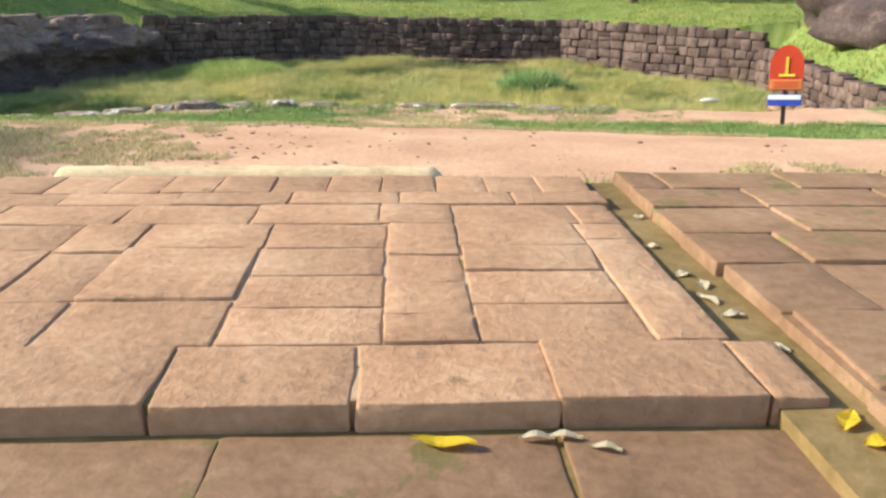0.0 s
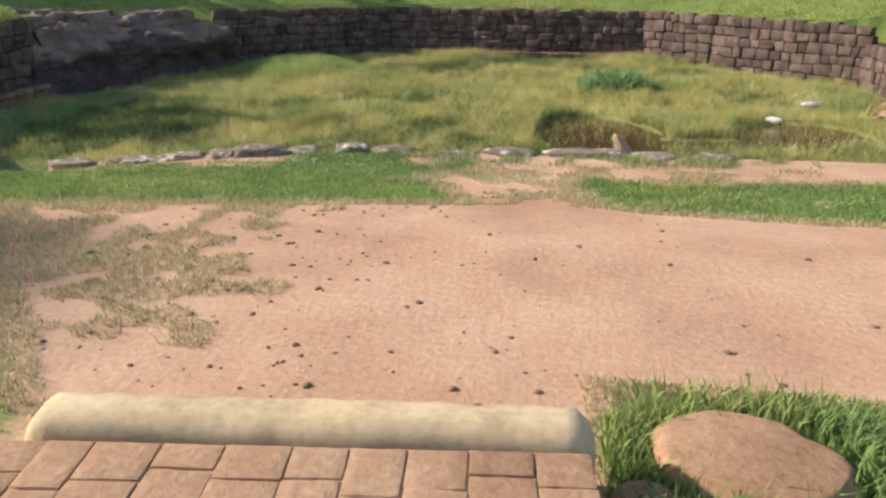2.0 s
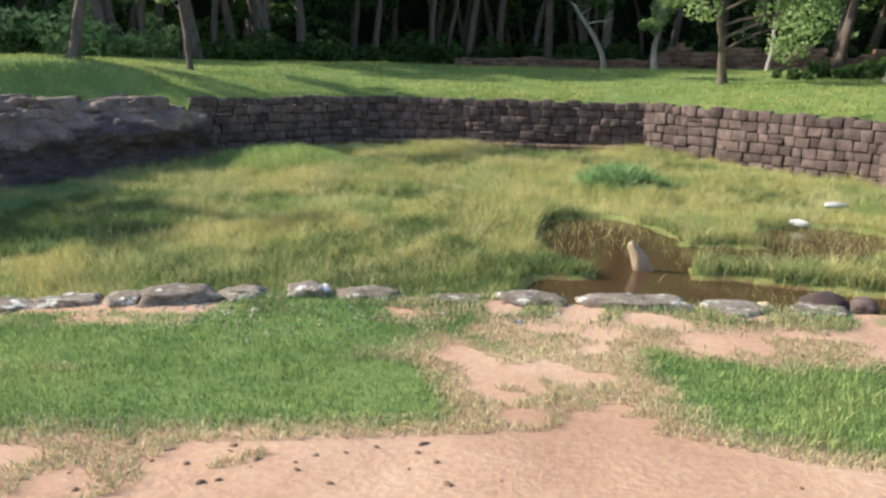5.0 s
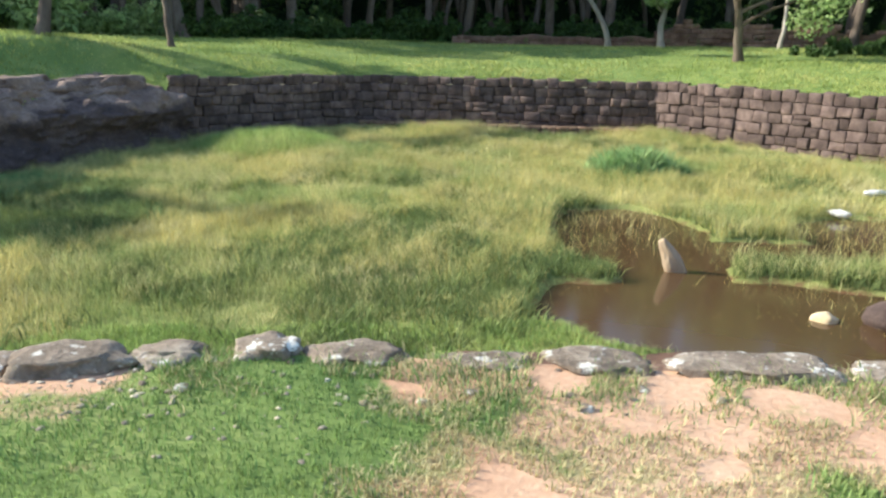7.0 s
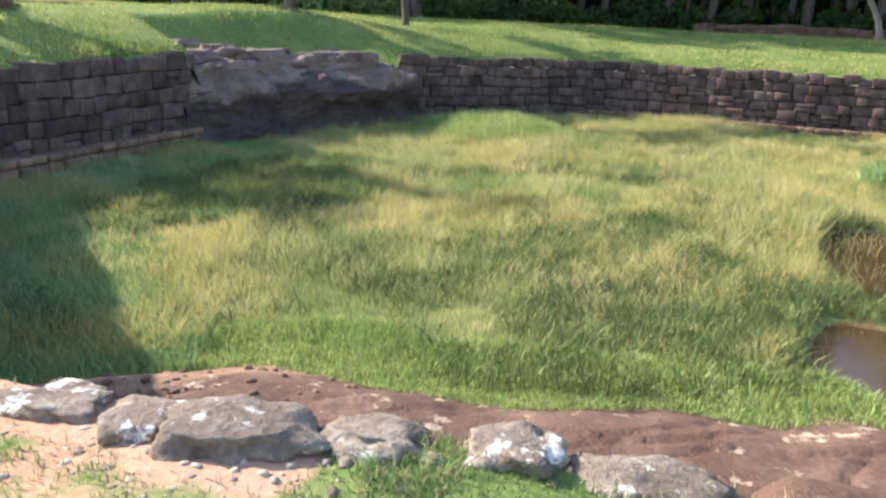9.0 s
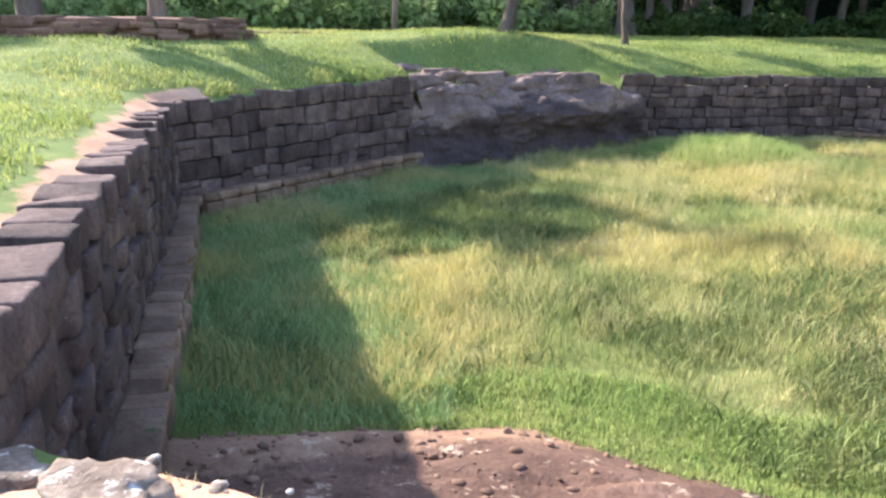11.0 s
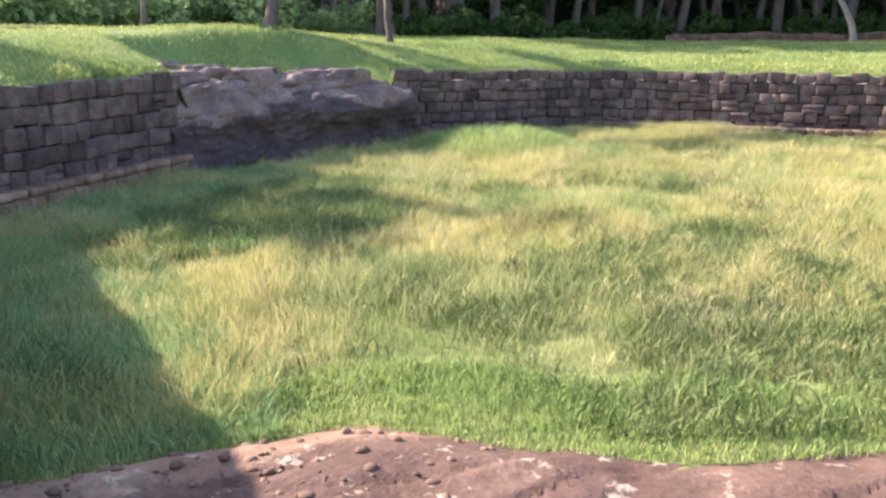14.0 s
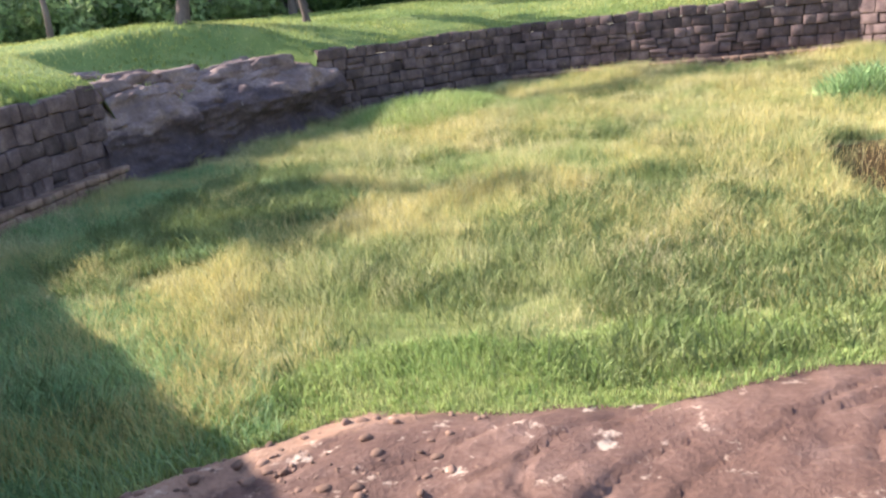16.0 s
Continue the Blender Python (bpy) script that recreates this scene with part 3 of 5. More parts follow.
# stones along the near rim: x, y, length, depth, height, turn
EDGE = [(-5.78, 8.62, 0.32, 0.32, 0.24, 12), (-5.16, 8.70, 0.50, 0.38, 0.34, 8), (-4.52, 8.80, 0.66, 0.34, 0.26, 10), (-4.0, 8.92, 0.46, 0.36, 0.28, 5),
        (-3.58, 8.92, 0.36, 0.34, 0.30, 30), (-3.22, 8.95, 0.58, 0.42, 0.34, 15), (-2.78, 9.10, 0.46, 0.34, 0.26, 5), (-2.32, 9.20, 0.36, 0.34, 0.30, -10),
        (-1.84, 9.24, 0.54, 0.36, 0.26, 4), (-1.18, 9.26, 0.50, 0.34, 0.20, 5), (-0.62, 9.34, 0.56, 0.38, 0.24, 3), (0.14, 9.40, 0.82, 0.40, 0.26, 4), (0.86, 9.46, 0.52, 0.38, 0.22, 6), (1.45, 9.5, 0.5, 0.38, 0.22, 3)]
for k, (x, y, l, w, h, turn) in enumerate(EDGE):
    y += 0.14 * smooth01((x + 3.3) / 0.8)
    bm = boulder_bm(k + 3, (l * 0.94, w * 0.86, h * (0.70 if x > -2.9 else 0.68)), 4, 0.50, 1.3, 0.22)
    ob = part("edge_rock", bm, M_ROCK, None)
    ob.matrix_basis = pose(x, y, ground_z(x, y - 0.15) - 0.07, 0, 0, turn)
    tagged(ob, "rough grey lichen-covered stone set along the pond's edge", "rock", "stones along the pond edge")

# small stones between them
rng = random.Random(9)
PEB = []
for k in range(6):
    bm = boulder_bm(60 + k, (1, 1, 0.7), 2, 0.4)
    me = bpy.data.meshes.new("pebble")
    bm.to_mesh(me)
    bm.free()
    PEB.append(me)


def scatter_stones(name, count, place, size, material, label, group, category="stone"):
    meshes = [me.copy() for me in PEB]
    for me in meshes:
        me.materials.append(material)
    made = 0
    while made < count:
        x, y, z = place()
        if z is None:
            continue
        s = size() 
        ob = new(name, rng.choice(meshes))
        ob.matrix_basis = pose(x, y, z - 0.1 * s, 0, 0, rng.uniform(0, 360)) @ Matrix.Diagonal((s, s * rng.uniform(0.6, 1.0), s * rng.uniform(0.45, 0.8), 1))
        tagged(ob, label, category, group)
        made += 1


def rim_place():
    x = rng.uniform(-5.6, 1.6)
    y = 9.02 + 0.09 * (x + 3) + rng.uniform(-0.35, 0.2)
    return x, y, ground_z(x, y)


scatter_stones("small_stone", 70, rim_place, lambda: rng.uniform(0.02, 0.08), M_ROCK, "small grey stone lying beside the edge stones", "small stones at the pond edge")


def crumb_place():
    x = rng.uniform(-5.4, -1.6)
    y = 8.72 + 0.09 * (x + 3) + rng.gauss(-0.05, 0.2)
    return x, y, ground_z(x, min(y, 8.95))


scatter_stones("gravel_stone", 240, crumb_place, lambda: rng.choice((0.014, 0.02, 0.028, 0.04)), M_CRUMB, "pale crumb of stone in the dry earth at the rim", "gravel along the rim")


def drift_place():
    x, y = rng.gauss(-7.2, 1.1), rng.uniform(9.6, 12.4)
    f = slab_at(x, y)
    if not 0.15 < f < 1.6 or not inside_pond(x, y, 0.2):
        return x, y, None
    i, j = round((x + 10.2) / SS), round((y - 8.9) / SS)
    if (i, j) not in sidx:
        return x, y, None
    return x, y, sv[sidx[i, j]][2]


scatter_stones("fallen_stone", 150, drift_place, lambda: rng.choice((0.016, 0.022, 0.03, 0.04, 0.055)), M_PEBBLE, "small dark stone lying on the dirt drift of the slab", "stones on the dirt drift")


def dirt_place():
    x, y = rng.gauss(-1.6, 0.9) if rng.random() < 0.7 else rng.uniform(-2.6, 2.6), rng.uniform(3.7, 6.8)
    if turf_at(x, y) > 0.45:
        return x, y, None
    return x, y, ground_z(x, y)


scatter_stones("earth_clod", 290, dirt_place, lambda: rng.choice((0.014, 0.018, 0.022, 0.028, 0.04)), M_PEBBLE, "small dark clod lying on the bare earth", "clods on the earth")


def slab_place():
    x, y = rng.uniform(-8.6, -5.2), rng.uniform(10.6, 13.4)
    if slab_at(x, y) < 0.1:
        return x, y, None
    i, j = round((x + 10.2) / SS), round((y - 8.9) / SS)
    return (x, y, sv[sidx[i, j]][2]) if (i, j) in sidx else (x, y, None)


scatter_stones("pebble", 130, slab_place, lambda: rng.choice((0.04, 0.06, 0.08, 0.11)), M_PEBBLE, "small brown stone on the dirt of the rock slab", "pebbles on the slab")


# ---- paved platform and steps ----
PLAT_Z = 0.472
TONGUE_Z = 0.262
TURN_P = 8.0
CU, SU = math.cos(radians(TURN_P)), math.sin(radians(TURN_P))
OX, OY = 0.84, 1.40                                   # on the right edge, behind the front course


def pl(u, v):
    return OX + u * CU - v * SU, OY + u * SU + v * CU


def slab_bm(u0, u1, v0, v1, z0, z1):
    bm = bmesh.new()
    vs = [bm.verts.new((*pl(u, v), z)) for z in (z0, z1) for u, v in ((u0, v0), (u1, v0), (u1, v1), (u0, v1))]
    for f in ((3, 2, 1, 0), (4, 5, 6, 7), (0, 1, 5, 4), (1, 2, 6, 5), (2, 3, 7, 6), (3, 0, 4, 7)):
        bm.faces.new([vs[k] for k in f])
    return bm


PAVERS = [block_mesh("paving_block", 500 + k, 6, 0.018, 0.020) for k in range(10)]


def pave(parent, rows, u_lo, u_hi, v0, z_top, thick, seed, gap=0.012, meshes=None, material=None):
    """Rows of worn blocks: (depth, width, offset) from the front to the back."""
    rng = random.Random(seed)
    v = v0
    for depth, width, offset in rows:
        first = True
        u = u_hi
        while u > u_lo + 0.03:
            w = (offset if first and offset > 0.05 else width * rng.uniform(0.74, 1.26))
            first = False
            w = min(w, u - u_lo)
            split = [(v, v + depth)]
            if depth > 0.22 and rng.random() < 0.12:
                split = [(v, v + depth / 2), (v + depth / 2, v + depth)]
            for va, vb in split:
                x, y = pl(u - w / 2, (va + vb) / 2)
                dz = rng.uniform(-0.004, 0.003)
                m = Matrix.Translation((x, y, z_top + dz - thick / 2)) @ pose(0, 0, 0, rng.uniform(-0.35, 0.35), rng.uniform(-0.35, 0.35), TURN_P + rng.uniform(-1.5, 1.5)) @ Matrix.Diagonal(
                    (max(0.04, w - gap), vb - va - gap, thick, 1))
                stone_on("paving_block", meshes or PAVERS, material or M_PAVE, parent, m, rng)
            u -= w
        v += depth


def lay(parent, u0, u1, v0, v1, z_top, thick, rng, gap=0.006):
    """One worn block between two joints each way."""
    x, y = pl((u0 + u1) / 2, (v0 + v1) / 2)
    m = Matrix.Translation((x, y, z_top + rng.uniform(-0.003, 0.003) - thick / 2)) @ pose(
        0, 0, 0, rng.uniform(-0.25, 0.25), rng.uniform(-0.25, 0.25), TURN_P + rng.uniform(-0.8, 0.8)) @ Matrix.Diagonal((u1 - u0 - gap, v1 - v0 - gap, thick, 1))
    stone_on("paving_block", PAVERS, M_PAVE, parent, m, rng)


def onward(joints, step, end=-3.6):
    """Joints given from the right-hand edge, carried on to the platform's other end."""
    out = list(joints)
    while out[-1] > end + step * 0.6:
        out.append(out[-1] - step)
    return out


platform = part("stone_platform", slab_bm(-3.6, -0.012, -0.18, 1.205, -0.5, PLAT_Z - 0.006), M_JOINT, None)
tagged(platform, "low platform paved with worn reddish-brown stone blocks", "platform")
rng = random.Random(21)
COURSES = (((-0.20, 0.0), (0.07, -0.02, -0.33, -0.63, -0.92, -1.22), 0.30), ((0.70, 0.88), (0.0, -0.11, -0.43, -0.62, -0.94, -1.27), 0.32),
           ((0.88, 1.01), (0.01, -0.25, -0.57, -0.87, -1.18, -1.49), 0.31), ((1.01, 1.22), (0.0, -0.15, -0.31, -0.46, -0.62, -0.78, -0.94, -1.10, -1.25, -1.40, -1.58, -1.77), 0.16))
for (v0, v1), joints, step in COURSES:
    js = onward(joints, step)
    for ua, ub in zip(js[1:], js):
        lay(platform, ua, ub, v0, v1, PLAT_Z, 0.12, rng)
# the field between them lies in columns, each with its own cross joints
FIELD = ((0.0, (0.28, 0.57)), (-0.13, (0.17, 0.35, 0.52)), (-0.43, (0.12, 0.29, 0.46)), (-0.595, (0.16, 0.33, 0.51)), (-0.875, (0.20, 0.51)),
         (-1.17, (0.20, 0.48)), (-1.33, (0.20, 0.50)), (-1.56, (0.22, 0.52)), (-1.86, (0.18, 0.36, 0.50)), (-2.15, (0.34,)), (-2.5, (0.2, 0.5)), (-2.8, (0.35,)), (-3.2, (0.3, 0.5)), (-3.6, ()))
for (ub, cross), (ua, _) in zip(FIELD, FIELD[1:]):
    vs_ = [0.0, *cross, 0.70]
    for v0, v1 in zip(vs_, vs_[1:]):
        lay(platform, ua, ub, v0, v1, PLAT_Z, 0.12, rng, 0.007)
tongue = part("platform_step", slab_bm(-2.28, -0.41, 1.225, 2.02, -0.5, TONGUE_Z - 0.008), M_JOINT, None)
tagged(tongue, "narrow paved step of worn reddish blocks before the pale kerb", "step")
TONGUE = (-0.40, -0.56, -0.74, -0.91, -1.07, -1.23, -1.42, -1.60, -1.79, -1.93, -2.09, -2.28)
for k, (ub, ua) in enumerate(zip(TONGUE, TONGUE[1:])):
    mid = (1.86, 1.90, 1.84, 1.80, 1.87)[k % 5]
    for v0, v1 in ((1.225, 1.52), (1.52, mid), (mid, 2.015)):
        lay(tongue, ua, ub, v0, v1, TONGUE_Z, 0.12, rng, 0.006)


def worn_slab(name, centre, size, turn, seed, material, label, category, cuts=(22, 4, 3), rough=0.012):
    """A long worn stone: a box of many cells, rounded and uneven."""
    bm = bmesh.new()
    bmesh.ops.create_grid(bm, x_segments=cuts[0], y_segments=cuts[1], size=0.5)
    for v in bm.verts:
        v.co = Vector((v.co.x, v.co.y, 0.5))
    ext = bmesh.ops.extrude_face_region(bm, geom=bm.faces[:])
    for v in [g for g in ext["geom"] if isinstance(g, bmesh.types.BMVert)]:
        v.co.z -= 1.0
    bmesh.ops.recalc_face_normals(bm, faces=bm.faces)
    for v in bm.verts:
        c = Vector((v.co.x * size[0], v.co.y * size[1], v.co.z * size[2]))
        for ax in (0, 1):
            lim = size[ax] / 2
            e = smooth01((abs(c[ax]) - lim + 0.05) / 0.05)
            c.z -= 0.25 * size[2] * e * (v.co.z > 0)
        c += noise.noise_vector(Vector((c.x * 2.2 + seed, c.y * 5, c.z * 5))) * rough * 0.5 + noise.noise_vector(Vector((c.x * 19 + seed, c.y * 19, c.z * 19))) * rough * 0.4
        v.co = c
    for f in bm.faces:
        f.smooth = True
    ob = part(name, bm, material, None)
    ob.matrix_basis = pose(*centre, 0, 0, turn)
    return tagged(ob, label, category)


worn_slab("kerb_stone", (-0.67, 3.385, TONGUE_Z - 0.070), (1.68, 0.19, 0.20), 7.0, 3, M_KERB, "long pale cream kerb stone along the paved step", "kerb", (40, 5, 3), 0.016)

# right-hand platform, the mossy gutter between the two, and the treads before them
rplat = part("stone_platform", slab_bm(0.125, 3.2, -1.4, 1.19, -0.5, PLAT_Z + 0.004), M_PAVE_DARK, None)
tagged(rplat, "second low platform of worn brown stone blocks beside a mossy gutter", "platform")
PAVERS_D = [me.copy() for me in PAVERS]
for me in PAVERS_D:
    me.materials.clear()
RR = [(0.30, 0.44, 0.3), (0.30, 0.42, 0.12), (0.30, 0.46, 0.36), (0.30, 0.42, 0.15), (0.29, 0.44, 0.3), (0.26, 0.46, 0.1)]
pave(rplat, RR, 0.118, 3.2, -1.4, PLAT_Z + 0.010, 0.14, 23, 0.008, PAVERS_D, M_PAVE_DARK)
pave(rplat, [(0.22, 0.40, 0.25), (0.22, 0.36, 0.4), (0.20, 0.42, 0.1), (0.21, 0.38, 0.3)], 0.100, 3.2, 0.35, PLAT_Z + 0.016, 0.14, 25, 0.008, PAVERS_D, M_PAVE_DARK)
gutter = part("gutter_ground", slab_bm(-0.008, 0.123, -0.6, 1.20, -0.5, PLAT_Z - 0.020), M_MOSS, None)
tagged(gutter, "mossy earth-filled gutter between the two platforms", "ground", kind="structure")
tread = part("stone_step", slab_bm(-3.6, 0.125, -0.60, -0.185, -0.6, PLAT_Z - 0.048), M_MOSS, None)
tagged(tread, "worn earthy stone step before the platform", "step")
pave(tread, [(0.20, 0.50, 0.3), (0.19, 0.42, 0.1)], -3.6, 0.12, -0.60, PLAT_Z - 0.043, 0.08, 24, 0.012, PAVERS_D, M_PAVE_DARK)
tread2 = part("stone_step", slab_bm(-3.6, 0.12, -1.05, -0.605, -0.7, 0.16), M_MOSS, None)
tagged(tread2, "worn earthy lower stone step", "step")

bm = boulder_bm(77, (0.62, 0.52, 0.20), 4, 0.22, 0.8, 0.28)
flat = part("flat_stone", bm, M_ROCK, None)
flat.data.materials[0] = M_PAVE
flat.matrix_basis = pose(0.70, 3.66, 0.0, 0, 0, -10)
tagged(flat, "flat rounded brown stone lying in grass", "stone")
bm = boulder_bm(79, (0.20, 0.16, 0.13), 3, 0.25, 0.8, 0.2)
small = part("flat_stone", bm, M_PAVE, None)
small.matrix_basis = pose(0.34, 3.46, -0.01)
tagged(small, "small brown stone half sunk in grass", "stone")


def fallen_leaf(x, y, z, l, w, turn, material, label):
    bm = bmesh.new()
    N = 7
    top = []
    for k in range(N):
        t = k / (N - 1)
        half = w / 2 * math.sin(math.pi * min(1, t * 0.9 + 0.06)) + 0.001
        zc = 0.003 * math.sin(t * 7.1 + l * 90) + 0.004
        top.append([bm.verts.new(((t - 0.5) * l, s * half, zc + 0.004 * abs(s))) for s in (-1, 0, 1)])
    for k in range(N - 1):
        for s in (0, 1):
            bm.faces.new((top[k][s], top[k + 1][s], top[k + 1][s + 1], top[k][s + 1]))
    bmesh.ops.solidify(bm, geom=bm.faces[:], thickness=0.0012)
    ob = part("fallen_leaf", bm, material, None)
    ob.matrix_basis = pose(x, y, z, 0, 0, turn)
    tagged(ob, label, "leaf")


YL, PLF = "curled bright yellow fallen leaf on the step", "dry pale fallen leaf in the gutter"
x, y = pl(-0.50, -0.245)
fallen_leaf(x, y, PLAT_Z - 0.041, 0.09, 0.026, -2, M_LEAF_YELLOW, YL)
for u, v, l, turn in ((-0.37, -0.235, 0.05, 5), (-0.28, -0.265, 0.045, -10), (-0.33, -0.235, 0.05, 0)):
    x, y = pl(u, v)
    fallen_leaf(x, y, PLAT_Z - 0.041, l, 0.014, turn, M_LEAF_PALE, "small dry pale leaf on the step")
for u, v, l, turn in ((0.07, -0.24, 0.06, 60), (0.085, -0.30, 0.05, 10)):
    x, y = pl(u, v)
    fallen_leaf(x, y, PLAT_Z - 0.019, l, 0.03, turn, M_LEAF_YELLOW, "small yellow leaf fallen in the gutter")
for u, v, l, turn in ((0.04, 0.22, 0.06, 120), (0.06, 0.14, 0.045, 10), (0.07, 0.0, 0.06, 150), (0.04, 0.36, 0.04, 40), (0.03, 0.55, 0.03, 10), (0.06, 0.30, 0.05, 95), (0.07, 0.8, 0.03, 70)):
    x, y = pl(u, v)
    fallen_leaf(x, y, PLAT_Z - 0.021, l, 0.024, turn, M_LEAF_PALE, PLF)


# ---- small sign by the pond ----
def bar_bm(x0, x1, y0, y1, z0, z1, bev=0.004):
    bm = bmesh.new()
    bmesh.ops.create_cube(bm, size=1.0)
    for v in bm.verts:
        v.co = Vector((x0 + (v.co.x + 0.5) * (x1 - x0), y0 + (v.co.y + 0.5) * (y1 - y0), z0 + (v.co.z + 0.5) * (z1 - z0)))
    bmesh.ops.bevel(bm, geom=bm.edges[:], offset=bev, segments=1, affect="EDGES")
    return bm


sign = new("warning_sign")
sign.matrix_basis = pose(3.33, 8.85, ground_z(3.33, 8.85), 0, -3, -18)
tagged(sign, "small red and orange arched warning sign on a black post", "sign")
part("post", bar_bm(-0.022, 0.022, -0.02, 0.02, -0.1, 0.42), M_POST, sign, "black post")
cross = part("cross_bar", bar_bm(-0.165, 0.165, -0.035, -0.012, 0.20, 0.315), M_BLUE, sign, "blue bar with a white upper half")
part("white_band", bar_bm(-0.16, 0.16, -0.042, -0.030, 0.265, 0.313), M_SIGNWHITE, cross)
bm = bmesh.new()
ring = [(-0.165, 0.36), (0.165, 0.36), (0.165, 0.62)] + [(0.165 * math.cos(t * math.pi / 10), 0.62 + 0.21 * math.sin(t * math.pi / 10)) for t in range(1, 10)] + [(-0.165, 0.62)]
face = bm.faces.new([bm.verts.new((x, -0.02, z)) for x, z in ring])
ext = bmesh.ops.extrude_face_region(bm, geom=[face])
for v in [g for g in ext["geom"] if isinstance(g, bmesh.types.BMVert)]:
    v.co.y += 0.014
bmesh.ops.recalc_face_normals(bm, faces=bm.faces)
panel = part("panel", bm, M_RED, sign, "red arched panel")
part("text_band", bar_bm(-0.158, 0.158, -0.028, -0.021, 0.37, 0.475), M_ORANGE, panel)
for zz in (0.395, 0.42, 0.445):
    part("text_line", bar_bm(-0.12, 0.12, -0.032, -0.027, zz, zz + 0.010, 0.001), M_RED, panel)
tc = bpy.data.curves.new("numeral", "FONT")
tc.body, tc.size, tc.extrude, tc.align_x = "1", 0.26, 0.003, "CENTER"
tmp = new("numeral", tc)
num_me = bpy.data.meshes.new_from_object(tmp)
bpy.data.objects.remove(tmp)
num_me.materials.clear()
num_me.materials.append(M_YELLOW)
num = new("numeral", num_me)
num.parent = panel
num.matrix_basis = pose(0, -0.026, 0.53, 90, 0, 0)
part("numeral_foot", bar_bm(-0.07, 0.085, -0.031, -0.022, 0.505, 0.53, 0.003), M_YELLOW, panel)


# ---- bits in the pond ----
bm = boulder_bm(91, (0.34, 0.22, 0.95), 4, 0.30, 1.2)
for v in bm.verts:
    k = min(1.0, max(0.0, v.co.z / 0.95))
    v.co.x = v.co.x * (1.15 - 0.55 * k) + 0.10 * (1 - k)
    v.co.z = min(v.co.z, 0.78 + 0.25 * v.co.x)
stump = part("wooden_stump", bm, M_WOOD, None)
stump.matrix_basis = pose(1.08, 19.0, WATER_Z - 0.16, 0, -20, 10)
tagged(stump, "pale broken wooden stump standing in the water", "stump")
for x, y, l, turn in ((6.7, 26.0, 0.75, 15), (5.2, 23.9, 0.5, -30)):
    bm = boulder_bm(int(x * 7), (l, 0.22, 0.16), 3, 0.4, 1.4)
    ob = part("driftwood", bm, M_WHITE, None)
    ob.matrix_basis = pose(x, y, bed_z(x, y) + 0.12, 0, 0, turn)
    tagged(ob, "bleached piece of driftwood on the grass", "driftwood")
for x, y, s, mt, lb in ((2.88, 16.9, 0.36, M_KERB, "rounded tan stone standing in shallow water"), (3.75, 16.8, 0.75, M_STONE, "dark wet boulder at the water's edge"),
                        (4.5, 17.2, 0.5, M_STONE, "dark wet boulder at the water's edge")):
    bm = boulder_bm(int(x * 11), (s, s * 0.8, s * 0.7), 3, 0.3, 1.0)
    ob = part("boulder", bm, mt, None)
    ob.matrix_basis = pose(x, y, WATER_Z - 0.08)
    tagged(ob, lb, "rock")

bm = boulder_bm(131, (7.5, 6.5, 5.6), 5, 0.42, 0.9, 0.1)
big = part("boulder", bm, M_OUTCROP, None)
big.matrix_basis = pose(14.6, 31.2, ground_z(14.6, 31.2) - 0.9, 0, 0, 25)
big.data.attributes.new("pale", "FLOAT", "POINT").data.foreach_set("value", [0.35] * len(big.data.vertices))
tagged(big, "huge brown rounded boulder above the pond wall", "rock")
bm = boulder_bm(137, (5.0, 4.0, 2.2), 4, 0.4, 0.9, 0.1)
big = part("boulder", bm, M_OUTCROP, None)
big.matrix_basis = pose(12.6, 26.6, ground_z(12.6, 26.6) - 0.9, 0, 0, -20)
big.data.attributes.new("pale", "FLOAT", "POINT").data.foreach_set("value", [0.3] * len(big.data.vertices))
tagged(big, "low brown boulder at the foot of the larger one", "rock")
rng = random.Random(77)


def rubble_place():
    x, y = rng.uniform(8.0, 9.4), rng.uniform(21, 28)
    return x, y, BED + 0.1


scatter_stones("fallen_stone", 40, rubble_place, lambda: rng.uniform(0.25, 0.6), M_LEDGE, "fallen wall stone heaped by the broken wall", "fallen wall stones")


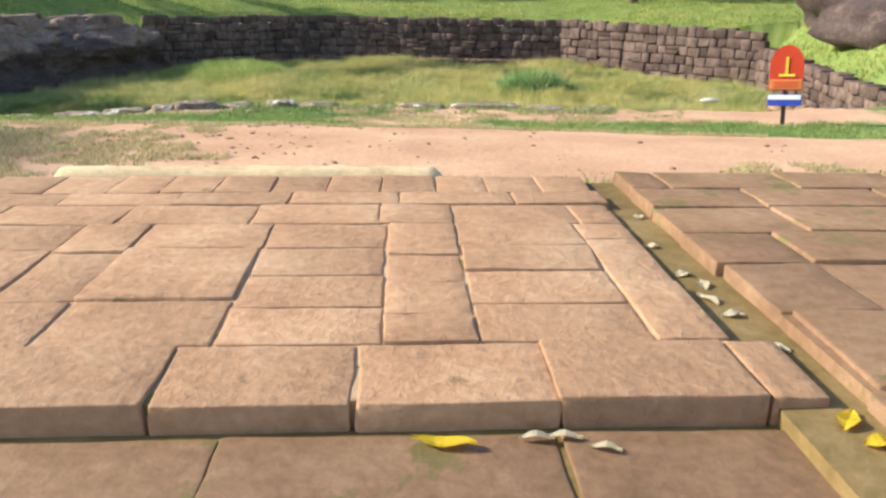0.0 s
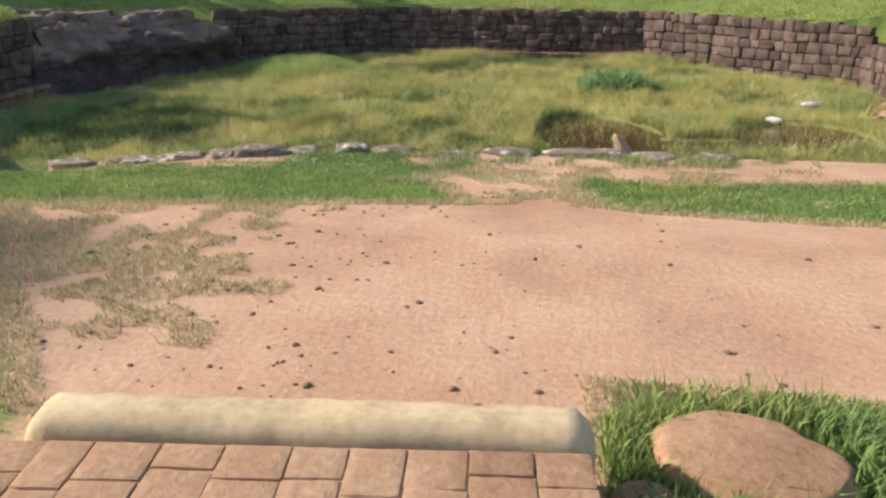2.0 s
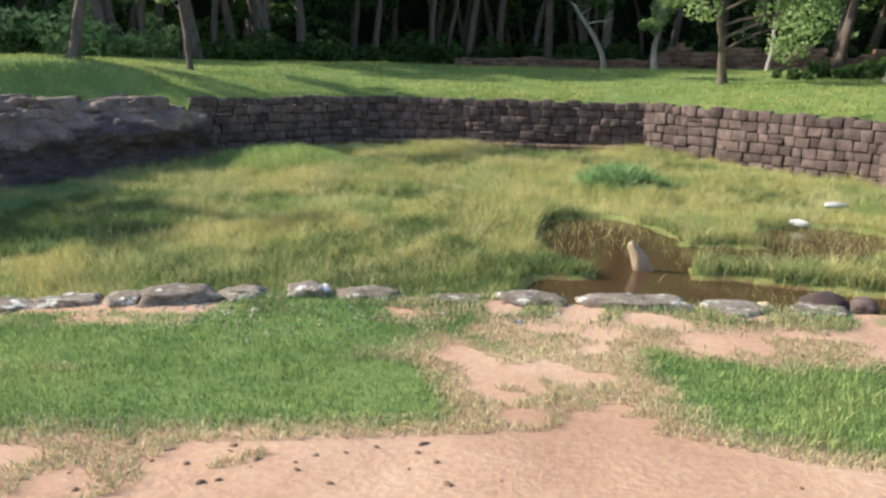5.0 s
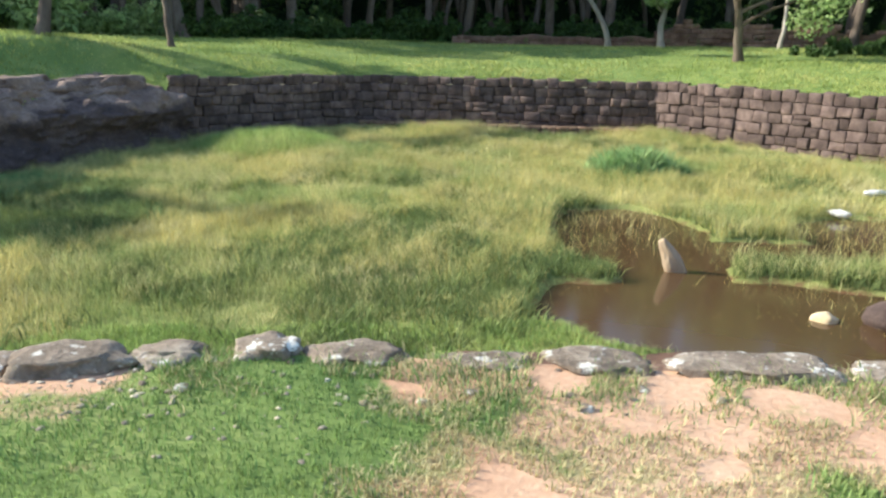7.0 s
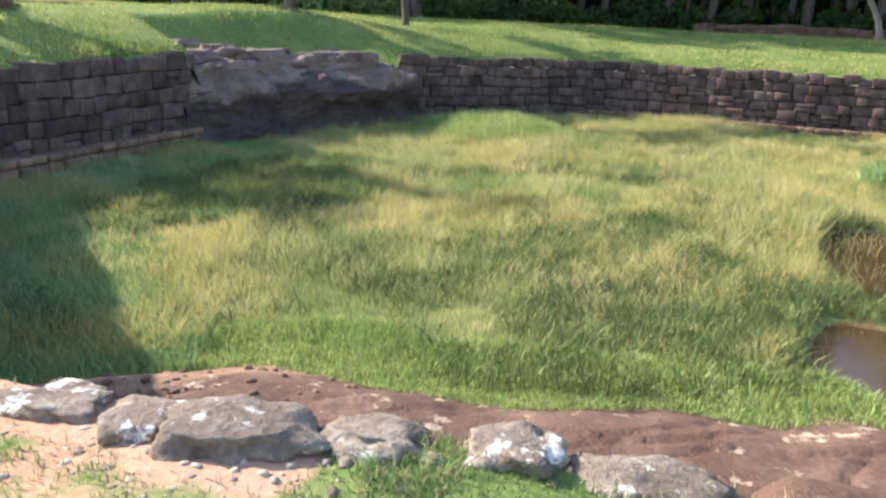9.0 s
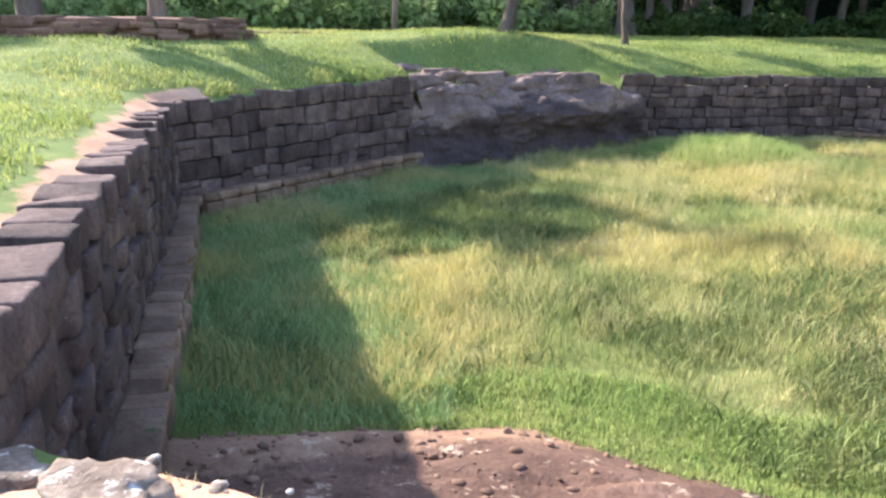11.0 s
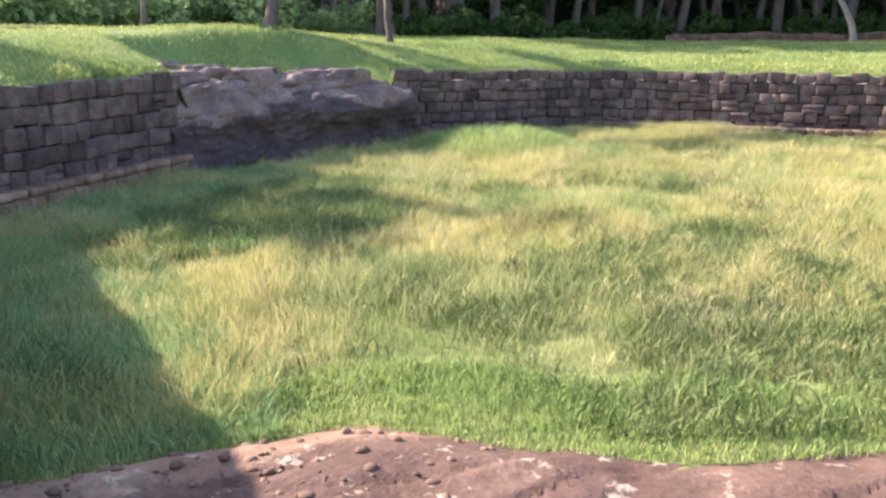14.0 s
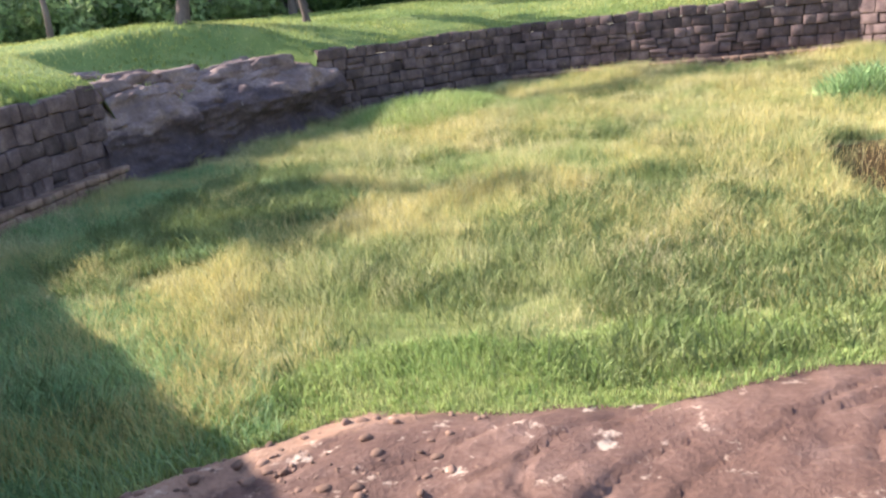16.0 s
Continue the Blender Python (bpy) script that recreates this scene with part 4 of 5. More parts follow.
# ---- grass ----
def blades(name, count, place, height, width, lean, material, label, seed, seg=2):
    """Tapered bent blades, all in one mesh. place(rng) gives x, y, z and a size, or None."""
    r = np.random.default_rng(seed)
    rr = random.Random(seed)
    pts = []
    tries = 0
    while len(pts) < count and tries < count * 6:
        tries += 1
        p = place(rr)
        if p:
            pts.append(p)
    p = np.array(pts)
    n = len(p)
    ang = r.uniform(0, 6.283, n)
    h = p[:, 3] * r.uniform(height[0], height[1], n)
    w = r.uniform(width[0], width[1], n) * (0.6 + 0.4 * p[:, 3])
    ang2 = 2.2 * np.sin(1.9 * p[:, 0] + 1.1 * p[:, 1]) + 1.8 * np.sin(2.7 * p[:, 1] - 1.3 * p[:, 0] + seed) + r.normal(0, 1.9, n)
    ln_ = h * r.uniform(lean[0], lean[1], n)
    sx, sy = np.cos(ang) * w / 2, np.sin(ang) * w / 2
    dx, dy = np.cos(ang2) * ln_, np.sin(ang2) * ln_
    base = p[:, :3]
    V = np.zeros((n, 5, 3))
    V[:, 0] = base + np.stack([-sx, -sy, -0.02 + 0 * h], 1)
    V[:, 1] = base + np.stack([sx, sy, -0.02 + 0 * h], 1)
    V[:, 2] = base + np.stack([dx * 0.35 + sx * 0.8, dy * 0.35 + sy * 0.8, h * 0.6], 1)
    V[:, 3] = base + np.stack([dx * 0.35 - sx * 0.8, dy * 0.35 - sy * 0.8, h * 0.6], 1)
    V[:, 4] = base + np.stack([dx, dy, h], 1)
    me = bpy.data.meshes.new(name)
    me.vertices.add(n * 5)
    me.vertices.foreach_set("co", V.ravel())
    o = np.arange(n)[:, None] * 5
    loops = np.concatenate([o + np.array([0, 1, 2, 3]), o + np.array([3, 2, 4])], 1).ravel()
    me.loops.add(n * 7)
    me.loops.foreach_set("vertex_index", loops)
    me.polygons.add(n * 2)
    starts = (np.arange(n)[:, None] * 7 + np.array([0, 4])).ravel()
    me.polygons.foreach_set("loop_start", starts)
    me.update(calc_edges=True)
    me.materials.append(material)
    ob = new(name, me)
    return tagged(ob, label, "grass", kind="stuff")


def shadow_lobe(x, y):
    """Under 1 in the lobe of tree shadow beyond the wall's foot, darkened by added weeds."""
    return math.hypot((x + 11.6) / 2.0, (y - 20.0) / 3.7) + 0.5 * nz(x, y, 0.9, 66)


def tall_size(x, y):
    v = 0.78 + 0.75 * nz(x, y, 0.33, 61) + 0.5 * nz(x, y, 1.1, 63) + 0.6 * nz(x, y, 2.9, 65)
    v *= 0.42 + 0.58 * smooth01((y - 12.5) / 6)
    v *= 0.45 + 0.55 * smooth01((shadow_lobe(x, y) - 0.7) / 0.4)
    return min(1.5, max(0.25, v))


def meadow(rr):
    y = 9.6 + 27.0 * rr.random() ** 1.25
    x = rr.uniform(-16.8, 9.6)
    if not inside_pond(x, y, 0.15) or slab_at(x, y) > 0.10:
        return None
    w = water_at(x, y)
    if w > -0.12 and rr.random() > 0.06:
        return None
    return x, y, bed_z(x, y), tall_size(x, y) * (0.42 + 0.58 * smooth01(-slab_at(x, y) / 2.2))


blades("meadow_grass", 250000, meadow, (0.16, 0.40), (0.005, 0.013), (0.2, 0.95), M_BLADE, "tall yellow-green grass filling the drained pond", 5)


def shade_meadow(rr):
    x, y = rr.uniform(-16.3, -6.0), rr.uniform(10.5, 25)
    if not inside_pond(x, y, 0.2) or slab_at(x, y) > 0.10:
        return None
    r_, _ = rim_at(math.atan2(y - CY, x - CX))
    if r_ - math.hypot(x - CX, y - CY) > 3.4 + 1.2 * nz(x, y, 0.6, 67) and shadow_lobe(x, y) > 0.95:
        return None
    return x, y, bed_z(x, y), 0.6 + 0.5 * abs(nz(x, y, 0.8, 69)) 


blades("weed_growth", 60000, shade_meadow, (0.12, 0.32), (0.008, 0.020), (0.3, 1.1), M_CLUMP, "dense dark green weeds along the foot of the wall", 6)


# dark weeds added here imitate the shadow of trees on the grass
def weed_bed(rr):
    x, y = rr.uniform(-14.0, -9.2), rr.uniform(15.8, 24.5)
    if shadow_lobe(x, y) > 0.98 or not inside_pond(x, y, 0.3):
        return None
    return x, y, bed_z(x, y), 0.7 + 0.6 * rr.random() + 0.5 * nz(x, y, 1.7, 70)


blades("weed_bed", 16000, weed_bed, (0.16, 0.36), (0.010, 0.024), (0.3, 1.2), M_WEED, "dark leafy weeds added as a tree's shadow beyond the wall's foot", 37)


def seed_heads(rr):
    p = shade_meadow(rr)
    if not p or nz(p[0], p[1], 0.5, 68) < 0.25 * rr.random():
        return None
    return p[0], p[1], p[2], p[3] * 1.15


blades("seeding_grass", 16000, seed_heads, (0.22, 0.42), (0.004, 0.010), (0.2, 0.9), M_STALK, "thin pale seeding grass among the dark weeds", 36)


def bush_place(cx, cy, rx, ry, top):
    def f(rr):
        a_, q = rr.uniform(0, 6.283), rr.random() ** 0.5
        x, y = cx + rx * q * math.cos(a_), cy + ry * q * math.sin(a_)
        return x, y, bed_z(x, y), (1 - q * q) * top + 0.35
    return f


blades("weed_clump", 2600, bush_place(1.1, 28.2, 1.5, 0.8, 0.8), (0.4, 0.9), (0.03, 0.07), (0.2, 0.8), M_CLUMP, "dark green leafy weed clump in the grass", 7)


def weed_place(rr):
    x, y = rr.uniform(-13, 8), rr.uniform(11.5, 33)
    if not inside_pond(x, y, 0.4) or slab_at(x, y) > -0.1 or water_at(x, y) > -0.08:
        return None
    v = nz(x, y, 0.30, 93) + 0.6 * nz(x, y, 0.9, 94)
    near_pool = math.exp(-((x + 3.4) ** 2 + (y - 18.6) ** 2) / 8)
    if v + 0.60 * near_pool < 0.10 + 0.45 * rr.random():
        return None
    return x, y, bed_z(x, y), 0.7 + 0.5 * rr.random()


blades("leafy_weeds", 52000, weed_place, (0.10, 0.28), (0.010, 0.024), (0.3, 1.3), M_WEED, "low dark green leafy weeds scattered through the grass", 81)


def straw_meadow(rr):
    p = meadow(rr)
    if not p or p[1] < 12.5 or nz(p[0], p[1], 0.28, 97) + 0.4 * nz(p[0], p[1], 1.1, 98) < -0.12 + 0.3 * rr.random() - 0.1:
        return None
    r_, _ = rim_at(math.atan2(p[1] - CY, p[0] - CX))
    if shadow_lobe(p[0], p[1]) < 1.0 or (p[0] < -5 and p[1] < 24 and r_ - math.hypot(p[0] - CX, p[1] - CY) < 2.6):
        return None
    return p[0], p[1], p[2], min(1.1, p[3]) * 1.08


blades("dry_stalks", 75000, straw_meadow, (0.20, 0.46), (0.005, 0.013), (0.2, 1.0), M_STALK, "golden dry grass stalks standing among the green", 15)


def slab_edge(rr):
    x, y = rr.uniform(-8.8, 2.0), rr.uniform(11.0, 16.5)
    f = slab_at(x, y)
    if not -1.2 < f < 0.2 or water_at(x, y) > -0.1:
        return None
    return x, y, bed_z(x, y) + 0.02, 0.5 + 0.5 * smooth01(-f) + 0.2 * rr.random()


blades("edge_grass", 22000, slab_edge, (0.03, 0.12), (0.006, 0.016), (0.3, 1.2), M_FRESH, "short fresh green grass along the bare rock", 16)
blades("tall_grass_mound", 15000, bush_place(-10.6, 30.4, 2.7, 2.2, 0.75), (0.4, 0.8), (0.010, 0.026), (0.1, 0.6), M_FRESH, "mound of taller green grass before the wall", 9)


def lawn_near(rr):
    x, y = rr.uniform(-7.5, 4.5), rr.uniform(2.8, 9.3)
    if inside_pond(x, y, 0.1) or turf_at(x, y) < 0.42 + 0.25 * rr.random():
        return None
    if rr.random() > min(1.0, (x + 7.5) / 1.5, (4.5 - x) / 1.2, (y - 2.8) / 0.8 + 0.2 * (x > 0.3)):
        return None
    if (-1.75 < x < 0.3 and y < 3.6) or (x < -5.3 and y > 8.2) or (x < -3.0 and y > 8.72):
        return None
    return x, y, ground_z(x, y), 0.7 + 0.5 * nz(x, y, 1.5, 71)


blades("lawn_grass", 100000, lawn_near, (0.022, 0.06), (0.004, 0.010), (0.2, 1.0), M_LAWN, "short green lawn grass by the pond", 11)


def stone_grass(rr):
    a_ = rr.uniform(0, 6.283)
    q = rr.uniform(0.85, 1.5)
    x, y = 0.72 + 0.36 * q * math.cos(a_) + rr.gauss(0, 0.05), 3.66 + 0.31 * q * math.sin(a_) + rr.gauss(0, 0.05)
    if x < 0.22 or y < 3.08 or x > 1.6:
        return None
    return x, y, ground_z(x, y), 0.8 + rr.random() * 0.4


blades("grass_tufts", 3000, stone_grass, (0.05, 0.15), (0.006, 0.012), (0.2, 0.9), M_LAWN, "fresh green grass tufts round the flat stone", 12)


def rim_grass(rr):
    x = rr.uniform(-2.9, 2.4)
    y = 9.16 + 0.12 * smooth01((x + 3.0) / 0.9) + 0.075 * (x + 1.5) + rr.gauss(-0.12, 0.16)
    if nz(x, y, 2.4, 101) < -0.05 or inside_pond(x, y, 0.12):
        return None
    return x, y, ground_z(x, min(y, 9.1)) - 0.01, 0.7 + 0.5 * rr.random()


blades("rim_grass", 4000, rim_grass, (0.02, 0.07), (0.004, 0.010), (0.3, 1.2), M_STRAW, "dry and green grass growing between the edge stones", 17)
blades("rim_grass", 3500, rim_grass, (0.02, 0.08), (0.004, 0.010), (0.3, 1.2), M_LAWN, "dry and green grass growing between the edge stones", 18)


def straw_place(rr):
    x, y = rr.uniform(-5.6, 2.6), rr.uniform(3.6, 9.0)
    t = turf_at(x, y)
    if not 0.16 < t < 0.72 or inside_pond(x, y, 0.0) or (x < -2.2 and y > 7.6 and rr.random() < 0.75):
        return None
    return x, y, ground_z(x, y), 0.8


blades("dry_grass", 44000, straw_place, (0.015, 0.05), (0.004, 0.008), (0.4, 1.6), M_STRAW, "thin dry straw-coloured grass on the earth", 13)


def lawn_far(rr):
    th = rr.uniform(0.05, math.pi + 1.15)
    r_, z0 = rim_at(th)
    s = 0.18 + 24 * rr.random() ** 1.6
    x, y = CX + (r_ + s) * math.cos(th), CY + (r_ + s) * math.sin(th)
    if (y < 9.9 and x > -7.6) or (x < -6.2 and y < 17 and s < 0.75 + 0.4 * nz(x, y, 1.8, 18)):
        return None
    return x, y, land(x, y, s, z0), 0.8 + 0.8 * nz(x, y, 0.4, 73)


blades("lawn_grass", 150000, lawn_far, (0.05, 0.15), (0.012, 0.035), (0.3, 1.1), M_LAWN_FAR, "bright green grass of the lawn above the pond walls", 14)


# ---- trees ----
def tube(bm, pts, radii, sides=8):
    prev = None
    for k, (p, r) in enumerate(zip(pts, radii)):
        d = (pts[min(k + 1, len(pts) - 1)] - pts[max(k - 1, 0)]).normalized()
        a1 = d.orthogonal().normalized()
        b1 = d.cross(a1)
        ringv = [bm.verts.new(p + (a1 * math.cos(2 * math.pi * j / sides) + b1 * math.sin(2 * math.pi * j / sides)) * r) for j in range(sides)]
        if prev:
            for j in range(sides):
                f = bm.faces.new((prev[j], prev[(j + 1) % sides], ringv[(j + 1) % sides], ringv[j]))
                f.smooth = True
        prev = ringv


def limb(rng, start, direction, length, r0, r1, bend=0.25, n=7):
    pts, radii, p, d = [], [], start.copy(), direction.normalized()
    for k in range(n):
        pts.append(p.copy())
        radii.append(r0 + (r1 - r0) * k / (n - 1))
        d = (d + Vector((rng.uniform(-bend, bend), rng.uniform(-bend, bend), rng.uniform(-bend, bend) * 0.4))).normalized()
        p += d * length / (n - 1)
    return pts, radii


def leaf_mesh(name, clumps, per, size, spread, material, seed):
    """Crown of many small leaves: clumps is a list of centres with a radius."""
    r = np.random.default_rng(seed)
    C = np.array([[*c, q] for c, q in clumps])
    idx = np.repeat(np.arange(len(C)), per)
    n = len(idx)
    d = r.normal(0, 1, (n, 3))
    d /= np.linalg.norm(d, axis=1)[:, None]
    pos = C[idx, :3] + d * (C[idx, 3] * r.uniform(0.35, 1.0, n) ** 0.6)[:, None] * np.array([1, 1, spread])
    a1 = r.normal(0, 1, (n, 3))
    a1 /= np.linalg.norm(a1, axis=1)[:, None]
    b1 = np.cross(a1, r.normal(0, 1, (n, 3)))
    b1 /= np.linalg.norm(b1, axis=1)[:, None] + 1e-9
    s = r.uniform(size[0], size[1], n)[:, None]
    V = np.stack([pos - a1 * s, pos + b1 * s * 0.45, pos + a1 * s, pos - b1 * s * 0.45], 1)
    me = bpy.data.meshes.new(name)
    me.vertices.add(n * 4)
    me.vertices.foreach_set("co", V.ravel())
    me.loops.add(n * 4)
    me.loops.foreach_set("vertex_index", np.arange(n * 4))
    me.polygons.add(n)
    me.polygons.foreach_set("loop_start", np.arange(n) * 4)
    me.update(calc_edges=True)
    me.materials.append(material)
    return me


def tree(seed, height, r0, bark, leaf, label, lean=(0, 0), fork=0.45, crown=2.4, clumps=16, per=150, size=(0.06, 0.16), limbs=5, low=None, bend=0.22):
    """A tree at the origin: an empty with a trunk (and limbs) and a crown of leaves."""
    rng = random.Random(seed)
    root = new("tree")
    bm = bmesh.new()
    pts, radii = limb(rng, Vector((0, 0, -0.3)), Vector((lean[0], lean[1], 1)), height, r0, r0 * 0.25, bend, 11)
    radii[0] *= 1.5
    tube(bm, pts, radii, 9)
    part("trunk", bm, bark, root)
    centres = []
    for k in range(limbs):
        i = int(3 + (len(pts) - 4) * (fork + (1 - fork) * k / max(1, limbs)))
        i = min(i, len(pts) - 2)
        az = rng.uniform(0, 6.283)
        bm = bmesh.new()
        lp, lr = limb(rng, pts[i], Vector((math.cos(az), math.sin(az), rng.uniform(0.3, 0.9))), crown * rng.uniform(0.7, 1.2), radii[i] * 0.6, 0.015, 0.3, 6)
        tube(bm, lp, lr, 6)
        part("limb", bm, bark, root)
        centres += [lp[-1], lp[-2], lp[3]]
    cl = []
    for k in range(clumps):
        c = rng.choice(centres) + Vector((rng.gauss(0, crown * 0.25), rng.gauss(0, crown * 0.25), rng.gauss(0.2, crown * 0.18)))
        if low is not None:
            c.z = max(c.z, low)
        cl.append((tuple(c), rng.uniform(0.35, 0.8) * crown * 0.38))
    cr = new("crown", leaf_mesh("crown", cl, per, size, 0.75, leaf, seed))
    cr.parent = root
    return tagged(root, label, "tree")


def stand(ob, x, y, turn=0, scale=1.0, dz=0.0):
    ob.matrix_basis = pose(x, y, ground_z(x, y) + dz, 0, 0, turn) @ Matrix.Scale(scale, 4)
    return ob


stand(tree(1, 6.0, 0.14, M_BARK, M_LEAF_LIGHT, "slender young tree with a crooked trunk and light green leaves", (0.02, 0.05), 0.35, 2.0, 14, 160, (0.07, 0.17), 5, 2.6), -16.6, 35.8)
stand(tree(2, 7.0, 0.24, M_BARK, M_LEAF, "forked brown tree on a grassy mound at the forest edge", (-0.05, 0), 0.18, 2.6, 16, 160, (0.07, 0.17), 6, 2.4), -18.9, 31.0)
stand(tree(3, 6.5, 0.13, M_BARK, M_LEAF, "thin crooked tree on the lawn", (0.06, 0.02), 0.4, 2.0, 12, 150, (0.07, 0.17), 5, 3.0), -24.8, 31.9)
stand(tree(4, 7.0, 0.26, M_BARK, M_LEAF_LIGHT, "tree with a pale forked trunk and low light green boughs", (0.03, 0), 0.1, 4.6, 46, 200, (0.08, 0.2), 10, 1.9), 6.0, 40.6, 0, 0.8)
stand(tree(5, 7.0, 0.14, M_PALE_BARK, M_LEAF_LIGHT, "slim pale-trunked tree before a ruined wall", (0.02, 0.05), 0.6, 1.8, 12, 160, (0.08, 0.2), 5, 6.0), 10.9, 54.5)
stand(tree(6, 6.5, 0.15, M_PALE_BARK, M_LEAF_LIGHT, "slim pale wavy-trunked tree on the lawn", (0.03, 0.0), 0.45, 2.4, 18, 160, (0.08, 0.2), 5, 3.4, 0.34), 12.2, 39.3)
stand(tree(7, 7.0, 0.20, M_PALE_BARK, M_LEAF, "grey forked tree at the forest edge", (0.0, 0.0), 0.3, 2.4, 14, 160, (0.08, 0.2), 5, 3.6), 1.4, 58.0)
stand(tree(8, 8.0, 0.22, M_PALE_BARK, M_LEAF_LIGHT, "grey straight tree with a light leafy bough", (0.0, 0.0), 0.1, 2.6, 22, 160, (0.08, 0.2), 6, 1.4), 4.6, 57.0)


# shrub on the lawn
def shrub_mesh(name, seed, leaf, w=1.0, h=1.0, count=26, per=110, size=(0.05, 0.14)):
    rng = random.Random(seed)
    cl = [((rng.gauss(0, 0.45) * w, rng.gauss(0, 0.45) * w, abs(rng.gauss(0.35, 0.3)) * h), rng.uniform(0.2, 0.5) * min(w, h)) for _ in range(count)]
    return leaf_mesh(name, cl, per, size, 0.8, leaf, seed)


def shrub(mesh, x, y, turn, scale, label, group=""):
    ob = new("shrub", mesh)
    ob.matrix_basis = pose(x, y, ground_z(x, y) + 0.05, 0, 0, turn) @ Matrix.Scale(scale, 4)
    return tagged(ob, label, "shrub", group)


low_shrub = shrub_mesh("shrub", 3, M_LEAF, 1.6, 0.5)
shrub(low_shrub, 11.0, 43.0, 0, 1.25, "low dark green spreading shrub on the lawn")
shrub(low_shrub, 12.6, 43.6, 130, 1.1, "low dark green spreading shrub on the lawn")

# forest: trunks, undergrowth and a leafy roof, in a belt behind the lawn
rng = random.Random(5)


def forest_r(th):
    """How far from the pond's middle the forest begins, by direction."""
    deg = math.degrees(th) % 360
    if deg < 40 or deg > 330:
        return 30.0
    if deg < 100:
        return 41.0
    if deg < 128:
        return 41.0 - (deg - 100) / 28 * 12.5
    if deg < 215:
        return 28.5 + (deg - 128) / 87 * 8
    return 40.0


kinds = []
for k in range(5):
    kinds.append(tree(40 + k, rng.uniform(9, 12), rng.uniform(0.12, 0.3), M_BARK, M_LEAF, "tall dark forest tree with a thin bare trunk", (rng.uniform(-0.1, 0.1), 0), 0.5, 3.2, 12, 110, (0.14, 0.34), 4, 5.5, 0.12))
    tagged(kinds[-1], group="forest trees")
placed = 0
for k in range(150):
    th = radians(rng.uniform(30, 215))
    r_ = forest_r(th) + 0.5 + 13 * rng.random() ** 1.3
    if 140 < math.degrees(th) < 205:
        r_ += 16
    x, y = CX + r_ * math.cos(th), CY + r_ * math.sin(th)
    m = pose(x, y, ground_z(x, y) - 0.1, 0, 0, rng.uniform(0, 360)) @ Matrix.Scale(rng.uniform(1.1, 1.6), 4)
    if placed < len(kinds):
        kinds[placed].matrix_basis = m
    else:
        src = rng.choice(kinds)
        c = copy_thing(src, m)
        c.matrix_basis = m
    placed += 1

shrubs = [shrub_mesh("shrub", 20 + k, M_LEAF, 1.3, 1.1, 30, 90, (0.07, 0.18)) for k in range(4)]
shrubs_l = [shrub_mesh("shrub", 30 + k, M_LEAF_LIGHT, 1.3, 1.2, 30, 90, (0.07, 0.18)) for k in range(2)]
for k in range(150):
    deg = rng.uniform(35, 212)
    th = radians(deg)
    r_ = forest_r(th) + 0.2 + 7 * rng.random() ** 1.5
    x, y = CX + r_ * math.cos(th), CY + r_ * math.sin(th)
    left = 128 < deg
    shrub(rng.choice(shrubs_l if left and rng.random() < 0.8 else shrubs), x, y, rng.uniform(0, 360), rng.uniform(0.8, 1.9) if left else rng.uniform(0.5, 1.2),
          "light green leafy shrub at the forest edge" if left else "dark green undergrowth shrub in the forest", "forest undergrowth")

cl = []
for k in range(700):
    th = radians(rng.uniform(25, 220))
    r_ = forest_r(th) + 6 + 12 * rng.random()
    top_z = 4.0 if 138 < math.degrees(th) < 208 else 17.0
    x, y = CX + r_ * math.cos(th), CY + r_ * math.sin(th)
    cl.append(((x, y, ground_z(x, y) + rng.uniform(0.3, top_z)), rng.uniform(0.8, 1.8)))
far_leaves = new("forest_foliage", leaf_mesh("forest_foliage", cl, 60, (0.18, 0.45), 0.8, M_LEAF, 91))
tagged(far_leaves, "deep shaded forest foliage behind the trunks", "foliage", kind="stuff")
# added sheet painted as forest shade, tall enough to darken the water's reflection
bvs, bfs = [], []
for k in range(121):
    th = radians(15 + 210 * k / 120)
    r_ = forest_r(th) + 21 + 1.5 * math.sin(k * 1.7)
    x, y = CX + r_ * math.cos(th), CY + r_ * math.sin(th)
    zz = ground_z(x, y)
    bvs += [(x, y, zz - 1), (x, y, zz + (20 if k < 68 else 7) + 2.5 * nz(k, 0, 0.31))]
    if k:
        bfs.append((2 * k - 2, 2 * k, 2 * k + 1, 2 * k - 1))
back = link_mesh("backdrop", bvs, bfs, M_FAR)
tagged(back, "near-black sheet painted as the shaded depth of the forest", "forest", kind="structure")


# ---- ruined brick wall at the forest edge, and the old plinth under two trees ----
RUIN_BLOCKS = [me.copy() for me in BLOCKS[:8]]
for me in RUIN_BLOCKS:
    me.materials.clear()


